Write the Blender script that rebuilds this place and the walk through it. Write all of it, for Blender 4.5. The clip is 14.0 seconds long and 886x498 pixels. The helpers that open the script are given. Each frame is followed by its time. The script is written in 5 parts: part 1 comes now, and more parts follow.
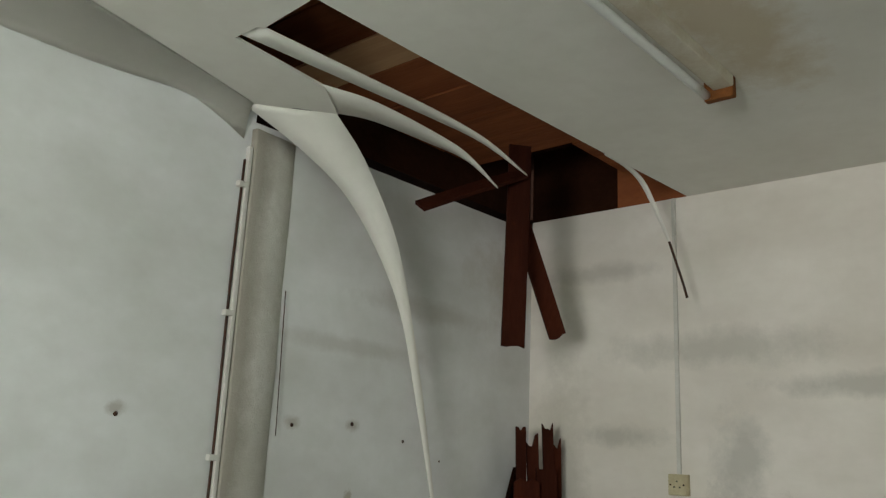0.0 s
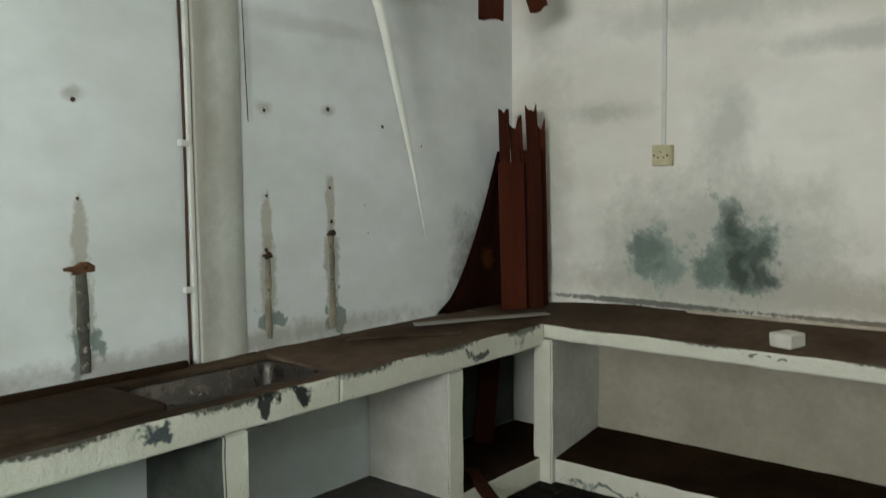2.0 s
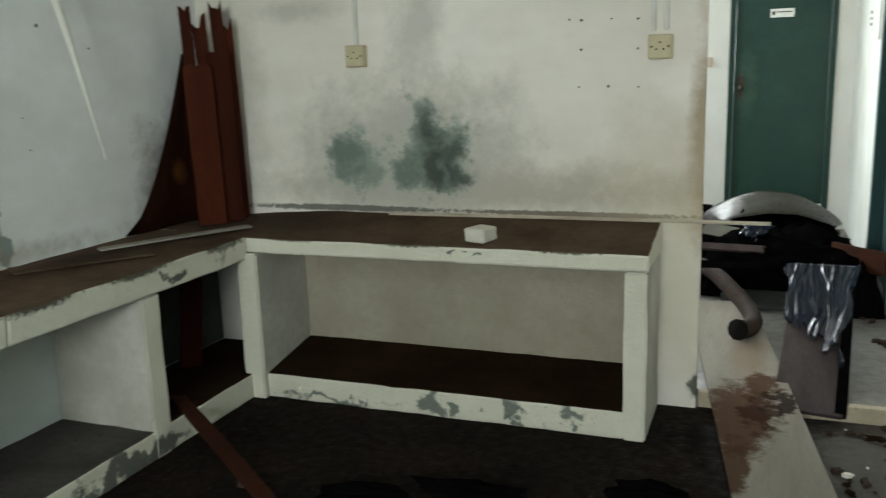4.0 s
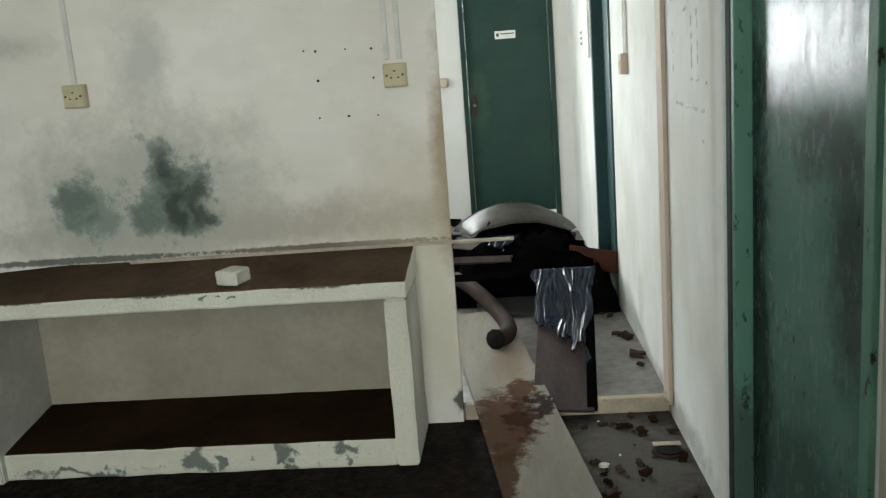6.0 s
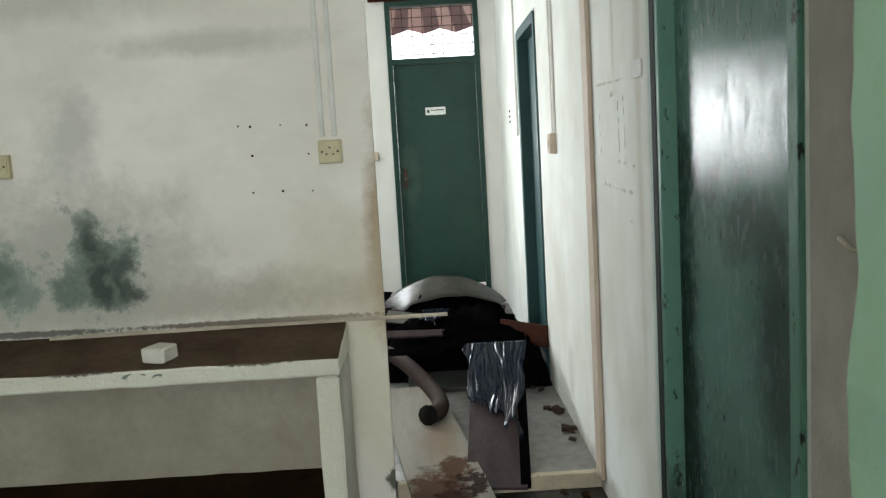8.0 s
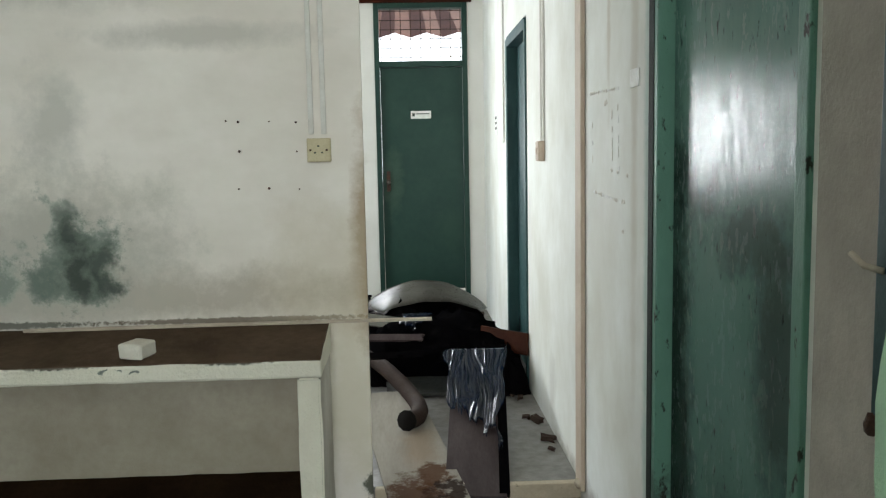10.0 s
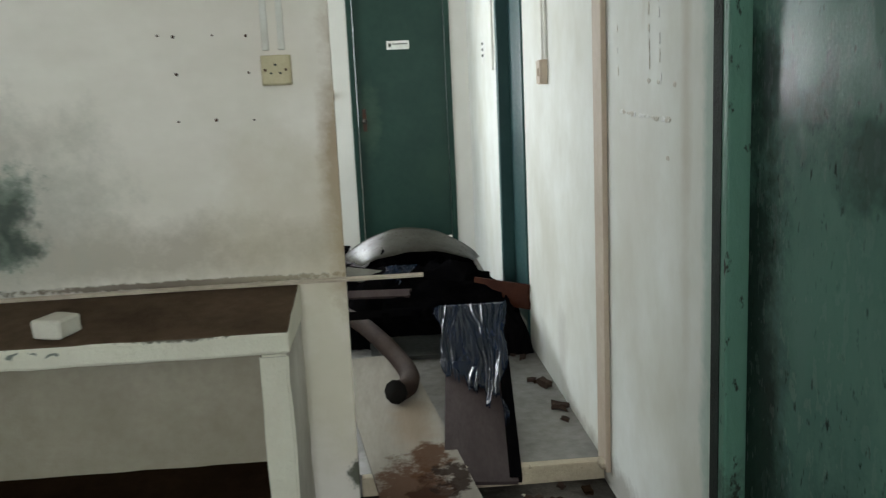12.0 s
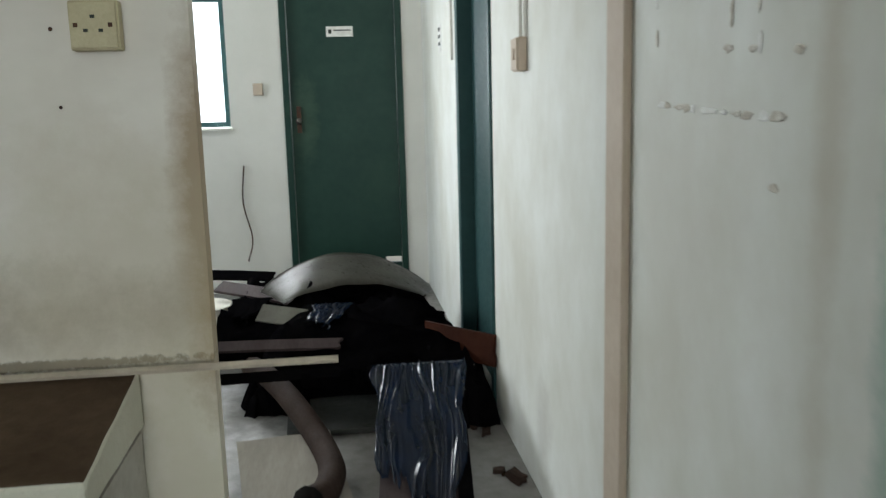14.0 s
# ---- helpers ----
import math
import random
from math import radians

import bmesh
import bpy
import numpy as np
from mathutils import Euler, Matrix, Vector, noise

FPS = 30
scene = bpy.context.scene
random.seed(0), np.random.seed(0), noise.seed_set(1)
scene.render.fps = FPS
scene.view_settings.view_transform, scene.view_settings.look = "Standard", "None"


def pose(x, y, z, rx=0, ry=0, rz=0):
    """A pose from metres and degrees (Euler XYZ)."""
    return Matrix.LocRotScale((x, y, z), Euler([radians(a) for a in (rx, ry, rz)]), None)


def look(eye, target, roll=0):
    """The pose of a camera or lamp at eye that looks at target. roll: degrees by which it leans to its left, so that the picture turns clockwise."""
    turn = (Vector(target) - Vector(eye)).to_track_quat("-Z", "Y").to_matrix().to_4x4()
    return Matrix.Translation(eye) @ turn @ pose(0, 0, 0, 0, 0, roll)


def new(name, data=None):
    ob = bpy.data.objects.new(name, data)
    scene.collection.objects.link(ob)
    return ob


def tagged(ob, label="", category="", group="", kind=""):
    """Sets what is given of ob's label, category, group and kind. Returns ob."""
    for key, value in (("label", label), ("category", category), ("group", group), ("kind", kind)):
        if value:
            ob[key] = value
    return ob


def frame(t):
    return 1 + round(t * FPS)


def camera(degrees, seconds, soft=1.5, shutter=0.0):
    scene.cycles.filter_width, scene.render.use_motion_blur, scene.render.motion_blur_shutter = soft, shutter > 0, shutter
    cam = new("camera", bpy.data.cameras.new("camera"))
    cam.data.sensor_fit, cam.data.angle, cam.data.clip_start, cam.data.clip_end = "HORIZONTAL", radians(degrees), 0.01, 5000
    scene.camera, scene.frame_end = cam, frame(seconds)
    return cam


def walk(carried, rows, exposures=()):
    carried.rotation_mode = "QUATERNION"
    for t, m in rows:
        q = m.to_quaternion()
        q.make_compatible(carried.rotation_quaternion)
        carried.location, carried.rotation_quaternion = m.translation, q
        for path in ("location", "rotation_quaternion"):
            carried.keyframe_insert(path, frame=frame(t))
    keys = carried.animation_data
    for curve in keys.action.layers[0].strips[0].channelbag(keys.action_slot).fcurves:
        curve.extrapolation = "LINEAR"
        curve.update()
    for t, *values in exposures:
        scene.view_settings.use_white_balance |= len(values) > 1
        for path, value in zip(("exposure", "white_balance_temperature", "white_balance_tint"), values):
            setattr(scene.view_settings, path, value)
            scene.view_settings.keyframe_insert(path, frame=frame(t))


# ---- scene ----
cam = camera(56.0, 14.0, soft=1.25, shutter=0.4)
PATH = [
    (0, (0.179, 0.456, 1.577), (-1.101, 1.914, 2.063), 2.7),
    (0.5, (0.165, 0.464, 1.594), (-1.13, 1.923, 2.039), 1.8),
    (1, (0.142, 0.493, 1.514), (-1.187, 1.972, 1.733), 1.3),
    (1.5, (0.164, 0.523, 1.454), (-1.163, 2.02, 1.456), 0.4),
    (2, (0.135, 0.603, 1.408), (-1.157, 2.121, 1.241), -0.6),
    (2.5, (0.056, 0.659, 1.396), (-1.175, 2.209, 1.111), -0.5),
    (3, (0.069, 0.674, 1.383), (-1.048, 2.294, 1.025), -0.8),
    (3.5, (0.037, 0.649, 1.381), (-0.844, 2.403, 0.996), -0.8),
    (4, (0.135, 0.739, 1.399), (-0.571, 2.566, 0.997), -1.8),
    (4.2, (0.129, 0.764, 1.398), (-0.497, 2.621, 0.996), -1.9),
    (6.3, (0.152, 0.806, 1.439), (0.04, 2.767, 1.062), -4.3),
    (6.5, (0.142, 0.812, 1.438), (0.055, 2.777, 1.072), -4.1),
    (7, (0.129, 0.804, 1.443), (0.088, 2.778, 1.121), -3.7),
    (7.5, (0.115, 0.795, 1.461), (0.11, 2.777, 1.191), -3.3),
    (8, (0.126, 0.794, 1.464), (0.155, 2.78, 1.234), -3.3),
    (8.2, (0.145, 0.79, 1.458), (0.181, 2.778, 1.238), -3.4),
    (10.3, (0.078, 0.833, 1.455), (0.165, 2.819, 1.236), -0.9),
    (10.5, (0.084, 0.824, 1.454), (0.161, 2.809, 1.226), -1.0),
    (11, (0.079, 0.876, 1.457), (0.133, 2.858, 1.196), -1.3),
    (11.5, (0.056, 1.094, 1.392), (0.103, 3.071, 1.094), -2.1),
    (12, (0.065, 1.437, 1.37), (0.197, 3.402, 1.022), -2.7),
    (12.5, (0.05, 1.708, 1.337), (0.327, 3.652, 0.954), -2.2),
    (13, (0.064, 1.923, 1.335), (0.428, 3.848, 0.931), -2.2),
    (13.5, (0.16, 2.175, 1.333), (0.485, 4.109, 0.94), -2.4),
    (14, (0.199, 2.453, 1.326), (0.436, 4.409, 0.985), -1.5),
]
walk(cam, [(t, look(eye, target, roll)) for t, eye, target, roll in PATH],
     exposures=[(0.0, -0.50, 6850, 12), (0.6, -0.54, 6800, 12), (1.3, -0.36, 6600, 10), (2.0, -0.12, 6500, 9), (3.0, -0.12, 6450, 6), (4.2, -0.12, 6450, 5),
                (6.5, -0.12, 6450, 9), (11.2, -0.16, 6400, 9), (12.5, -0.46, 6400, 8), (14.0, -0.52, 6330, 9)])

# ---- world, sun and daylight ----
world = bpy.data.worlds.new("sky")
scene.world = world
world.use_nodes = True
wn = world.node_tree
sky = wn.nodes.new("ShaderNodeTexSky")
sky.sky_type = "NISHITA"
sky.sun_disc = False
sky.sun_elevation = radians(30)
sky.sun_rotation = radians(35)
wn.links.new(sky.outputs[0], wn.nodes["Background"].inputs[0])
wn.nodes["Background"].inputs[1].default_value = 0.12

sun = new("sun", bpy.data.lights.new("sun", "SUN"))
sun.data.energy = 5.0
sun.data.angle = radians(3.0)
sun.data.color = (1.0, 0.95, 0.86)
sun.matrix_world = look((0, 0, 0), (-0.49, -0.70, -0.49))


def window_light(name, eye, target, w, h, power, colour):
    """Sky light that comes in through a window's opening."""
    ob = new(name, bpy.data.lights.new(name, "AREA"))
    ob.data.shape, ob.data.size, ob.data.size_y = "RECTANGLE", w, h
    ob.data.energy, ob.data.color = power, colour
    ob.matrix_world = look(eye, target)
    return ob


# Rear and side lamps sit in added windows that never come into view.
window_light("daylight_rear", (-0.05, -2.26, 1.75), (-0.25, 1, 2.75), 1.4, 1.1, 160, (0.955, 0.98, 0.98))
window_light("daylight_side", (0.60, 0.1, 2.28), (-2.4, 1.6, 1.2), 1.0, 0.5, 10, (0.80, 0.91, 1.0))
# No such window is known; this lamp is added to brighten the long wall.
window_light("hall_fill", (-2.62, 6.9, 1.75), (0.8, 4.6, 1.7), 1.4, 1.3, 80, (0.87, 0.95, 1.0))
window_light("daylight_far", (-0.88, 8.42, 1.645), (-0.6, 5, 1.7), 0.68, 0.82, 85, (0.95, 0.98, 1.0))

# ---- materials ----


def lin(c):
    return (c[0], c[1], c[2], 1.0)


def surface(name, base, rough=0.8, metal=0.0, second=None, amount=0.5, scale=3.0, third=None, scale3=30.0, cut3=0.62,
            bump=0.15, bump_scale=120.0, spots=(), stretch=(1, 1, 1), random_tone=0.0, rough2=None, spec=0.15, soft3=0.06, grain=0.5, least=0.05):
    """A worn surface: large cloudy variation, small specks or peeling, fine relief, and stains or painted shade with a
    place of their own.
    spots: (centre, radii, colour, strength, raggedness); a raggedness below zero has a soft, mottled edge; the outline
    wanders where all radii reach least."""
    m = bpy.data.materials.new(name)
    m.use_nodes = True
    nt = m.node_tree
    N, L = nt.nodes, nt.links
    bsdf = N["Principled BSDF"]
    geo = N.new("ShaderNodeNewGeometry")
    mp = N.new("ShaderNodeMapping")
    mp.inputs["Scale"].default_value = stretch
    L.new(geo.outputs["Position"], mp.inputs["Vector"])
    pos = mp.outputs["Vector"]

    def noise_tex(s, detail=5.0, r=0.6, raw=False):
        n = N.new("ShaderNodeTexNoise")
        n.inputs["Scale"].default_value, n.inputs["Detail"].default_value, n.inputs["Roughness"].default_value = s, detail, r
        L.new(geo.outputs["Position"] if raw else pos, n.inputs["Vector"])
        return n.outputs["Fac"]

    def ramp(f, a, b, hi=1.0):
        n = N.new("ShaderNodeMapRange")
        n.inputs[1].default_value, n.inputs[2].default_value = a, b
        n.inputs[3].default_value, n.inputs[4].default_value = 0.0, hi
        L.new(f, n.inputs[0])
        return n.outputs[0]

    def mix(f, a, b):
        n = N.new("ShaderNodeMix")
        n.data_type = "RGBA"
        if isinstance(f, float):
            n.inputs[0].default_value = f
        else:
            L.new(f, n.inputs[0])
        for s, v in ((6, a), (7, b)):
            if isinstance(v, tuple):
                n.inputs[s].default_value = lin(v)
            else:
                L.new(v, n.inputs[s])
        return n.outputs[2]

    colour = base
    second = second or tuple(c * 0.75 for c in base)
    big = noise_tex(scale)
    colour = mix(ramp(big, 0.35, 0.7, amount), colour, second)
    fine = noise_tex(scale * 9, 4.0, 0.6, stretch[2] > 1)
    colour = mix(ramp(fine, 0.4, 0.75, amount * grain), colour, second)
    peel = None
    if third:
        peel = ramp(noise_tex(scale3, 6.0, 0.65), cut3, cut3 + soft3)
        colour = mix(peel, colour, third)
    warped = geo.outputs["Position"]
    if spots:
        wob = N.new("ShaderNodeTexNoise")
        wob.inputs["Scale"].default_value, wob.inputs["Detail"].default_value = 8.0, 3.0
        L.new(geo.outputs["Position"], wob.inputs["Vector"])
        off = N.new("ShaderNodeVectorMath")
        off.operation = "MULTIPLY_ADD"
        off.inputs[1].default_value = (0.30, 0.30, 0.30)
        L.new(wob.outputs["Color"], off.inputs[0])
        shift = N.new("ShaderNodeVectorMath")
        shift.operation = "SUBTRACT"
        shift.inputs[1].default_value = (0.15, 0.15, 0.15)
        L.new(geo.outputs["Position"], shift.inputs[0])
        L.new(shift.outputs[0], off.inputs[2])
        warped = off.outputs[0]
    for centre, radii, tint, strength, ragged in spots:
        sub = N.new("ShaderNodeVectorMath")
        sub.operation = "SUBTRACT"
        sub.inputs[1].default_value = centre
        L.new(warped if 15 <= abs(ragged) < 50 and min(radii) >= least else geo.outputs["Position"], sub.inputs[0])
        div = N.new("ShaderNodeVectorMath")
        div.operation = "DIVIDE"
        div.inputs[1].default_value = radii
        L.new(sub.outputs[0], div.inputs[0])
        ln = N.new("ShaderNodeVectorMath")
        ln.operation = "LENGTH"
        L.new(div.outputs[0], ln.inputs[0])
        rag = noise_tex(abs(ragged), 8.0 if ragged < 0 else 6.0, 0.75, True)
        add = N.new("ShaderNodeMath")
        add.operation = "MULTIPLY_ADD"
        L.new(rag, add.inputs[0])
        add.inputs[1].default_value = -1.6
        L.new(ln.outputs["Value"], add.inputs[2])
        lo, hi = (0.25, -0.38) if ragged < 0 else ((0.06, -0.22) if ragged > 12 else (0.15, -0.5))
        colour = mix(ramp(add.outputs[0], lo, hi, strength), colour, tint)
    if random_tone:
        info = N.new("ShaderNodeObjectInfo")
        dark = N.new("ShaderNodeMix")
        dark.data_type, dark.blend_type = "RGBA", "MULTIPLY"
        L.new(ramp(info.outputs["Random"], 0.0, 1.0, random_tone), dark.inputs[0])
        L.new(colour, dark.inputs[6])
        dark.inputs[7].default_value = (0.35, 0.28, 0.25, 1)
        colour = dark.outputs[2]
    L.new(colour, bsdf.inputs["Base Color"])
    bsdf.inputs["Metallic"].default_value = metal
    rr = N.new("ShaderNodeMapRange")
    rr.inputs[1].default_value, rr.inputs[2].default_value = 0.3, 0.7
    rr.inputs[3].default_value, rr.inputs[4].default_value = rough, rough2 if rough2 is not None else min(1.0, rough + 0.12)
    L.new(fine, rr.inputs[0])
    L.new(rr.outputs[0], bsdf.inputs["Roughness"])
    bsdf.inputs["Specular IOR Level"].default_value = spec
    if bump:
        grain = noise_tex(bump_scale, 4.0)
        height = N.new("ShaderNodeMath")
        height.operation = "MULTIPLY_ADD"
        L.new(big, height.inputs[0])
        height.inputs[1].default_value = 1.5
        L.new(grain, height.inputs[2])
        out = height.outputs[0]
        if peel is not None:
            low = N.new("ShaderNodeMath")
            low.operation = "MULTIPLY_ADD"
            L.new(peel, low.inputs[0])
            low.inputs[1].default_value = -1.2
            L.new(out, low.inputs[2])
            out = low.outputs[0]
        b = N.new("ShaderNodeBump")
        b.inputs["Strength"].default_value, b.inputs["Distance"].default_value = bump, 0.012
        L.new(out, b.inputs["Height"])
        L.new(b.outputs[0], bsdf.inputs["Normal"])
    return m


MOULD_PALE = (0.21, 0.255, 0.215)
pipe_spots = []
for py, z0, z1 in ((2.59, 0.86, 1.16), (2.915, 0.86, 1.24), (1.86, 0.80, 1.16)):
    pipe_spots += [((-2.44, py, (z0 + z1) / 2), (0.2, 0.055, 0.26), (0.36, 0.34, 0.29), 0.8, 14.0),
                   ((-2.44, py, z1 + 0.08), (0.2, 0.035, 0.16), (0.40, 0.36, 0.29), 0.75, 16.0),
                   ((-2.44, py + 0.005, 0.86), (0.2, 0.06, 0.10), (0.16, 0.20, 0.18), 0.85, 20.0),
                   ((-2.44, py, 1.69), (0.2, 0.055, 0.035), (0.36, 0.33, 0.28), 0.6, 11.0)]
plaster_a = surface("whitewashed_plaster_stained", (0.80, 0.81, 0.81), 0.75, second=(0.50, 0.50, 0.46), amount=0.6, scale=1.4, stretch=(1, 1, 1.6),
                    third=(0.45, 0.44, 0.39), scale3=55, cut3=0.73, bump=0.035, bump_scale=160, grain=0.18,
                    spots=pipe_spots + [((-2.44, 2.3, 0.80), (0.3, 1.5, 0.07), (0.25, 0.22, 0.17), 0.6, 9.0),
                                        ((-2.44, 3.4, 2.25), (0.3, 0.6, 0.07), (0.40, 0.38, 0.33), 0.4, 4.0),
                                        ((-2.44, 2.9, 2.02), (0.3, 0.6, 0.05), (0.45, 0.43, 0.39), 0.4, 4.0),
                                        ((-2.44, 4.0, 2.5), (0.3, 0.4, 0.25), (0.48, 0.45, 0.38), 0.6, 4.0),
                                        # Deep brown, soft-edged spot in the corner behind the planks.
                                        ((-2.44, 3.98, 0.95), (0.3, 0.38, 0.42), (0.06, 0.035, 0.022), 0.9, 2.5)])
plaster_b = surface("whitewashed_plaster_mouldy", (0.87, 0.825, 0.765), 0.75, second=(0.57, 0.52, 0.44), amount=0.5, scale=1.4, stretch=(1, 1, 1.8),
                    third=(0.42, 0.40, 0.35), scale3=60, cut3=0.74, bump=0.035, bump_scale=160, grain=0.18,
                    spots=[((-1.0, 4.2, 0.92), (1.4, 0.3, 0.15), (0.34, 0.30, 0.235), 0.65, 5.0),
                           ((-1.35, 4.2, 1.10), (0.75, 0.3, 0.42), (0.42, 0.41, 0.36), 0.6, 3.0),
                           ((-2.25, 4.2, 1.5), (0.22, 0.3, 0.8), (0.46, 0.43, 0.36), 0.5, 4.0),
                           ((-0.15, 4.2, 0.5), (0.3, 0.3, 0.5), (0.58, 0.54, 0.38), 0.5, 4.0),
                           ((-1.42, 4.2, 1.06), (0.60, 0.3, 0.42), (0.45, 0.44, 0.39), 0.55, -6.0),
                           ((-1.23, 4.2, 1.05), (0.235, 0.3, 0.215), (0.33, 0.365, 0.32), 0.8, 17.0),
                           ((-1.28, 4.2, 1.21), (0.105, 0.3, 0.15), (0.32, 0.355, 0.31), 0.8, 19.0),
                           ((-1.60, 4.2, 1.04), (0.195, 0.3, 0.185), (0.34, 0.375, 0.33), 0.8, 18.0),
                           ((-1.23, 4.2, 1.05), (0.23, 0.3, 0.21), MOULD_PALE, 0.8, 42.0),
                           ((-1.60, 4.2, 1.04), (0.17, 0.3, 0.16), MOULD_PALE, 0.7, 42.0),
                           ((-1.67, 4.2, 1.06), (0.10, 0.3, 0.10), (0.12, 0.165, 0.14), 0.7, -24.0),
                           ((-1.27, 4.2, 1.18), (0.09, 0.3, 0.15), (0.10, 0.125, 0.105), 0.6, -34.0),
                           ((-1.18, 4.2, 1.03), (0.17, 0.3, 0.15), (0.10, 0.125, 0.105), 0.65, -30.0),
                           ((-1.35, 4.2, 1.00), (0.08, 0.3, 0.10), (0.13, 0.17, 0.145), 0.6, -26.0),
                           ((-1.23, 4.2, 1.00), (0.06, 0.3, 0.15), (0.030, 0.038, 0.033), 0.65, -36.0),
                           ((-1.26, 4.2, 1.19), (0.045, 0.3, 0.08), (0.035, 0.045, 0.04), 0.55, -40.0),
                           ((-1.12, 4.2, 1.06), (0.11, 0.3, 0.06), (0.06, 0.075, 0.065), 0.65, -44.0),
                           ((-1.11, 4.2, 0.98), (0.06, 0.3, 0.06), (0.05, 0.065, 0.055), 0.7, -34.0),
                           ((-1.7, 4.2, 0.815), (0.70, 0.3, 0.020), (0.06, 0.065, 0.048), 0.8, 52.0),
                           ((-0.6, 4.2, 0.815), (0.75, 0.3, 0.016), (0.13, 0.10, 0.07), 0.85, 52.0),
                           ((-1.3, 4.2, 1.62), (0.16, 0.3, 0.28), (0.50, 0.49, 0.45), 0.7, 5.0),
                           ((-1.35, 4.2, 2.13), (0.7, 0.3, 0.12), (0.44, 0.43, 0.38), 0.5, 4.0),
                           ((-0.7, 4.2, 1.95), (0.6, 0.3, 0.07), (0.52, 0.50, 0.45), 0.7, 5.0),
                           ((-1.9, 4.2, 1.72), (0.35, 0.3, 0.07), (0.45, 0.43, 0.38), 0.6, 6.0),
                           ((-2.0, 4.2, 2.55), (0.4, 0.3, 0.07), (0.36, 0.34, 0.29), 0.4, 4.0),
                           ((-0.065, 4.2, 1.15), (0.085, 0.3, 0.55), (0.30, 0.195, 0.09), 0.75, -4.0),
                           ((-0.25, 4.2, 0.95), (0.35, 0.3, 0.35), (0.52, 0.45, 0.32), 0.4, -3.0),
                           ((-0.085, 4.2, 0.10), (0.045, 0.3, 0.07), (0.06, 0.07, 0.045), 0.9, 34.0)])
plaster_r = surface("whitewashed_plaster_scraped", (0.80, 0.81, 0.775), 0.7, second=(0.55, 0.53, 0.44), amount=0.65, scale=2.0, stretch=(1, 1, 0.8),
                    third=(0.50, 0.47, 0.40), scale3=70, cut3=0.75, bump=0.035, bump_scale=160, grain=0.18,
                    spots=[((0.8, 3.27, 1.2), (0.3, 0.06, 1.7), (0.22, 0.40, 0.34), 0.5, 7.0),
                           ((0.8, 4.1, 0.05), (0.3, 0.9, 0.10), (0.25, 0.22, 0.18), 0.6, 12.0),
                           ((0.8, 4.9, 0.3), (0.3, 0.12, 0.22), (0.52, 0.50, 0.45), 0.6, 6.0),
                           ((0.8, 3.42, 1.7), (0.3, 0.05, 1.2), (0.48, 0.42, 0.33), 0.45, 3.0),
                           ((0.8, 3.75, 1.9), (0.3, 0.035, 0.4), (0.45, 0.38, 0.28), 0.5, 5.0),
                           ((0.8, 3.9, 1.1), (0.3, 0.4, 0.5), (0.62, 0.59, 0.52), 0.5, 3.0)])
plaster_hall = surface("whitewashed_plaster_plain", (0.74, 0.73, 0.69), 0.75, second=(0.58, 0.57, 0.52), amount=0.5, scale=1.5,
                       third=(0.45, 0.42, 0.36), scale3=60, cut3=0.75, bump=0.035, bump_scale=160, grain=0.18)
plaster_grey = surface("bare_grey_plaster", (0.48, 0.44, 0.385), 0.85, second=(0.31, 0.28, 0.24), amount=0.85, scale=2.0, third=(0.24, 0.22, 0.185), scale3=26, cut3=0.70, soft3=0.1, bump=0.2, bump_scale=80)
green_wall_paint = surface("pale_green_wall_paint", (0.32, 0.50, 0.38), 0.6, second=(0.30, 0.42, 0.24), amount=0.6, scale=2.6,
                           third=(0.2, 0.26, 0.18), scale3=22, cut3=0.76, bump=0.12)
ceiling_paint = surface("dull_white_ceiling_board", (0.82, 0.81, 0.75), 0.8, second=(0.64, 0.62, 0.55), amount=0.5, scale=1.1, bump=0.08, spec=0.15,
                        spots=[((-0.7, 2.7, 2.91), (0.22, 0.7, 0.3), (0.52, 0.42, 0.27), 0.7, 5.0)])
floor_dark = surface("grimy_cement_floor", (0.017, 0.012, 0.009), 0.55, second=(0.005, 0.004, 0.003), amount=0.85, scale=2.4,
                     third=(0.075, 0.060, 0.045), scale3=30, cut3=0.64, bump=0.7, bump_scale=45, rough2=0.98, spec=0.06,
                     spots=[((0.58, 3.8, 0.0), (0.40, 0.65, 0.3), (0.115, 0.107, 0.096), 0.85, -6.0)])
floor_hall = surface("dusty_cement_floor", (0.25, 0.24, 0.225), 0.38, spec=0.35, second=(0.125, 0.117, 0.107), amount=0.8, scale=2.1,
                     third=(0.10, 0.075, 0.05), scale3=14, cut3=0.70, bump=0.15, bump_scale=60, rough2=0.7,
                     # First spot paints wet floor in shade before the heap; second darkens below it.
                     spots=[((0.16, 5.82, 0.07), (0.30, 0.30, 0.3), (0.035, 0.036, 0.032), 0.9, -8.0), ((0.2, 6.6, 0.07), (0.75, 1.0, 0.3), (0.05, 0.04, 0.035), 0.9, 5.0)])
step_paint = surface("worn_cream_step_edge", (0.52, 0.45, 0.34), 0.75, second=(0.3, 0.25, 0.18), amount=0.6, scale=8, third=(0.10, 0.08, 0.06), scale3=26, cut3=0.64, bump=0.4)
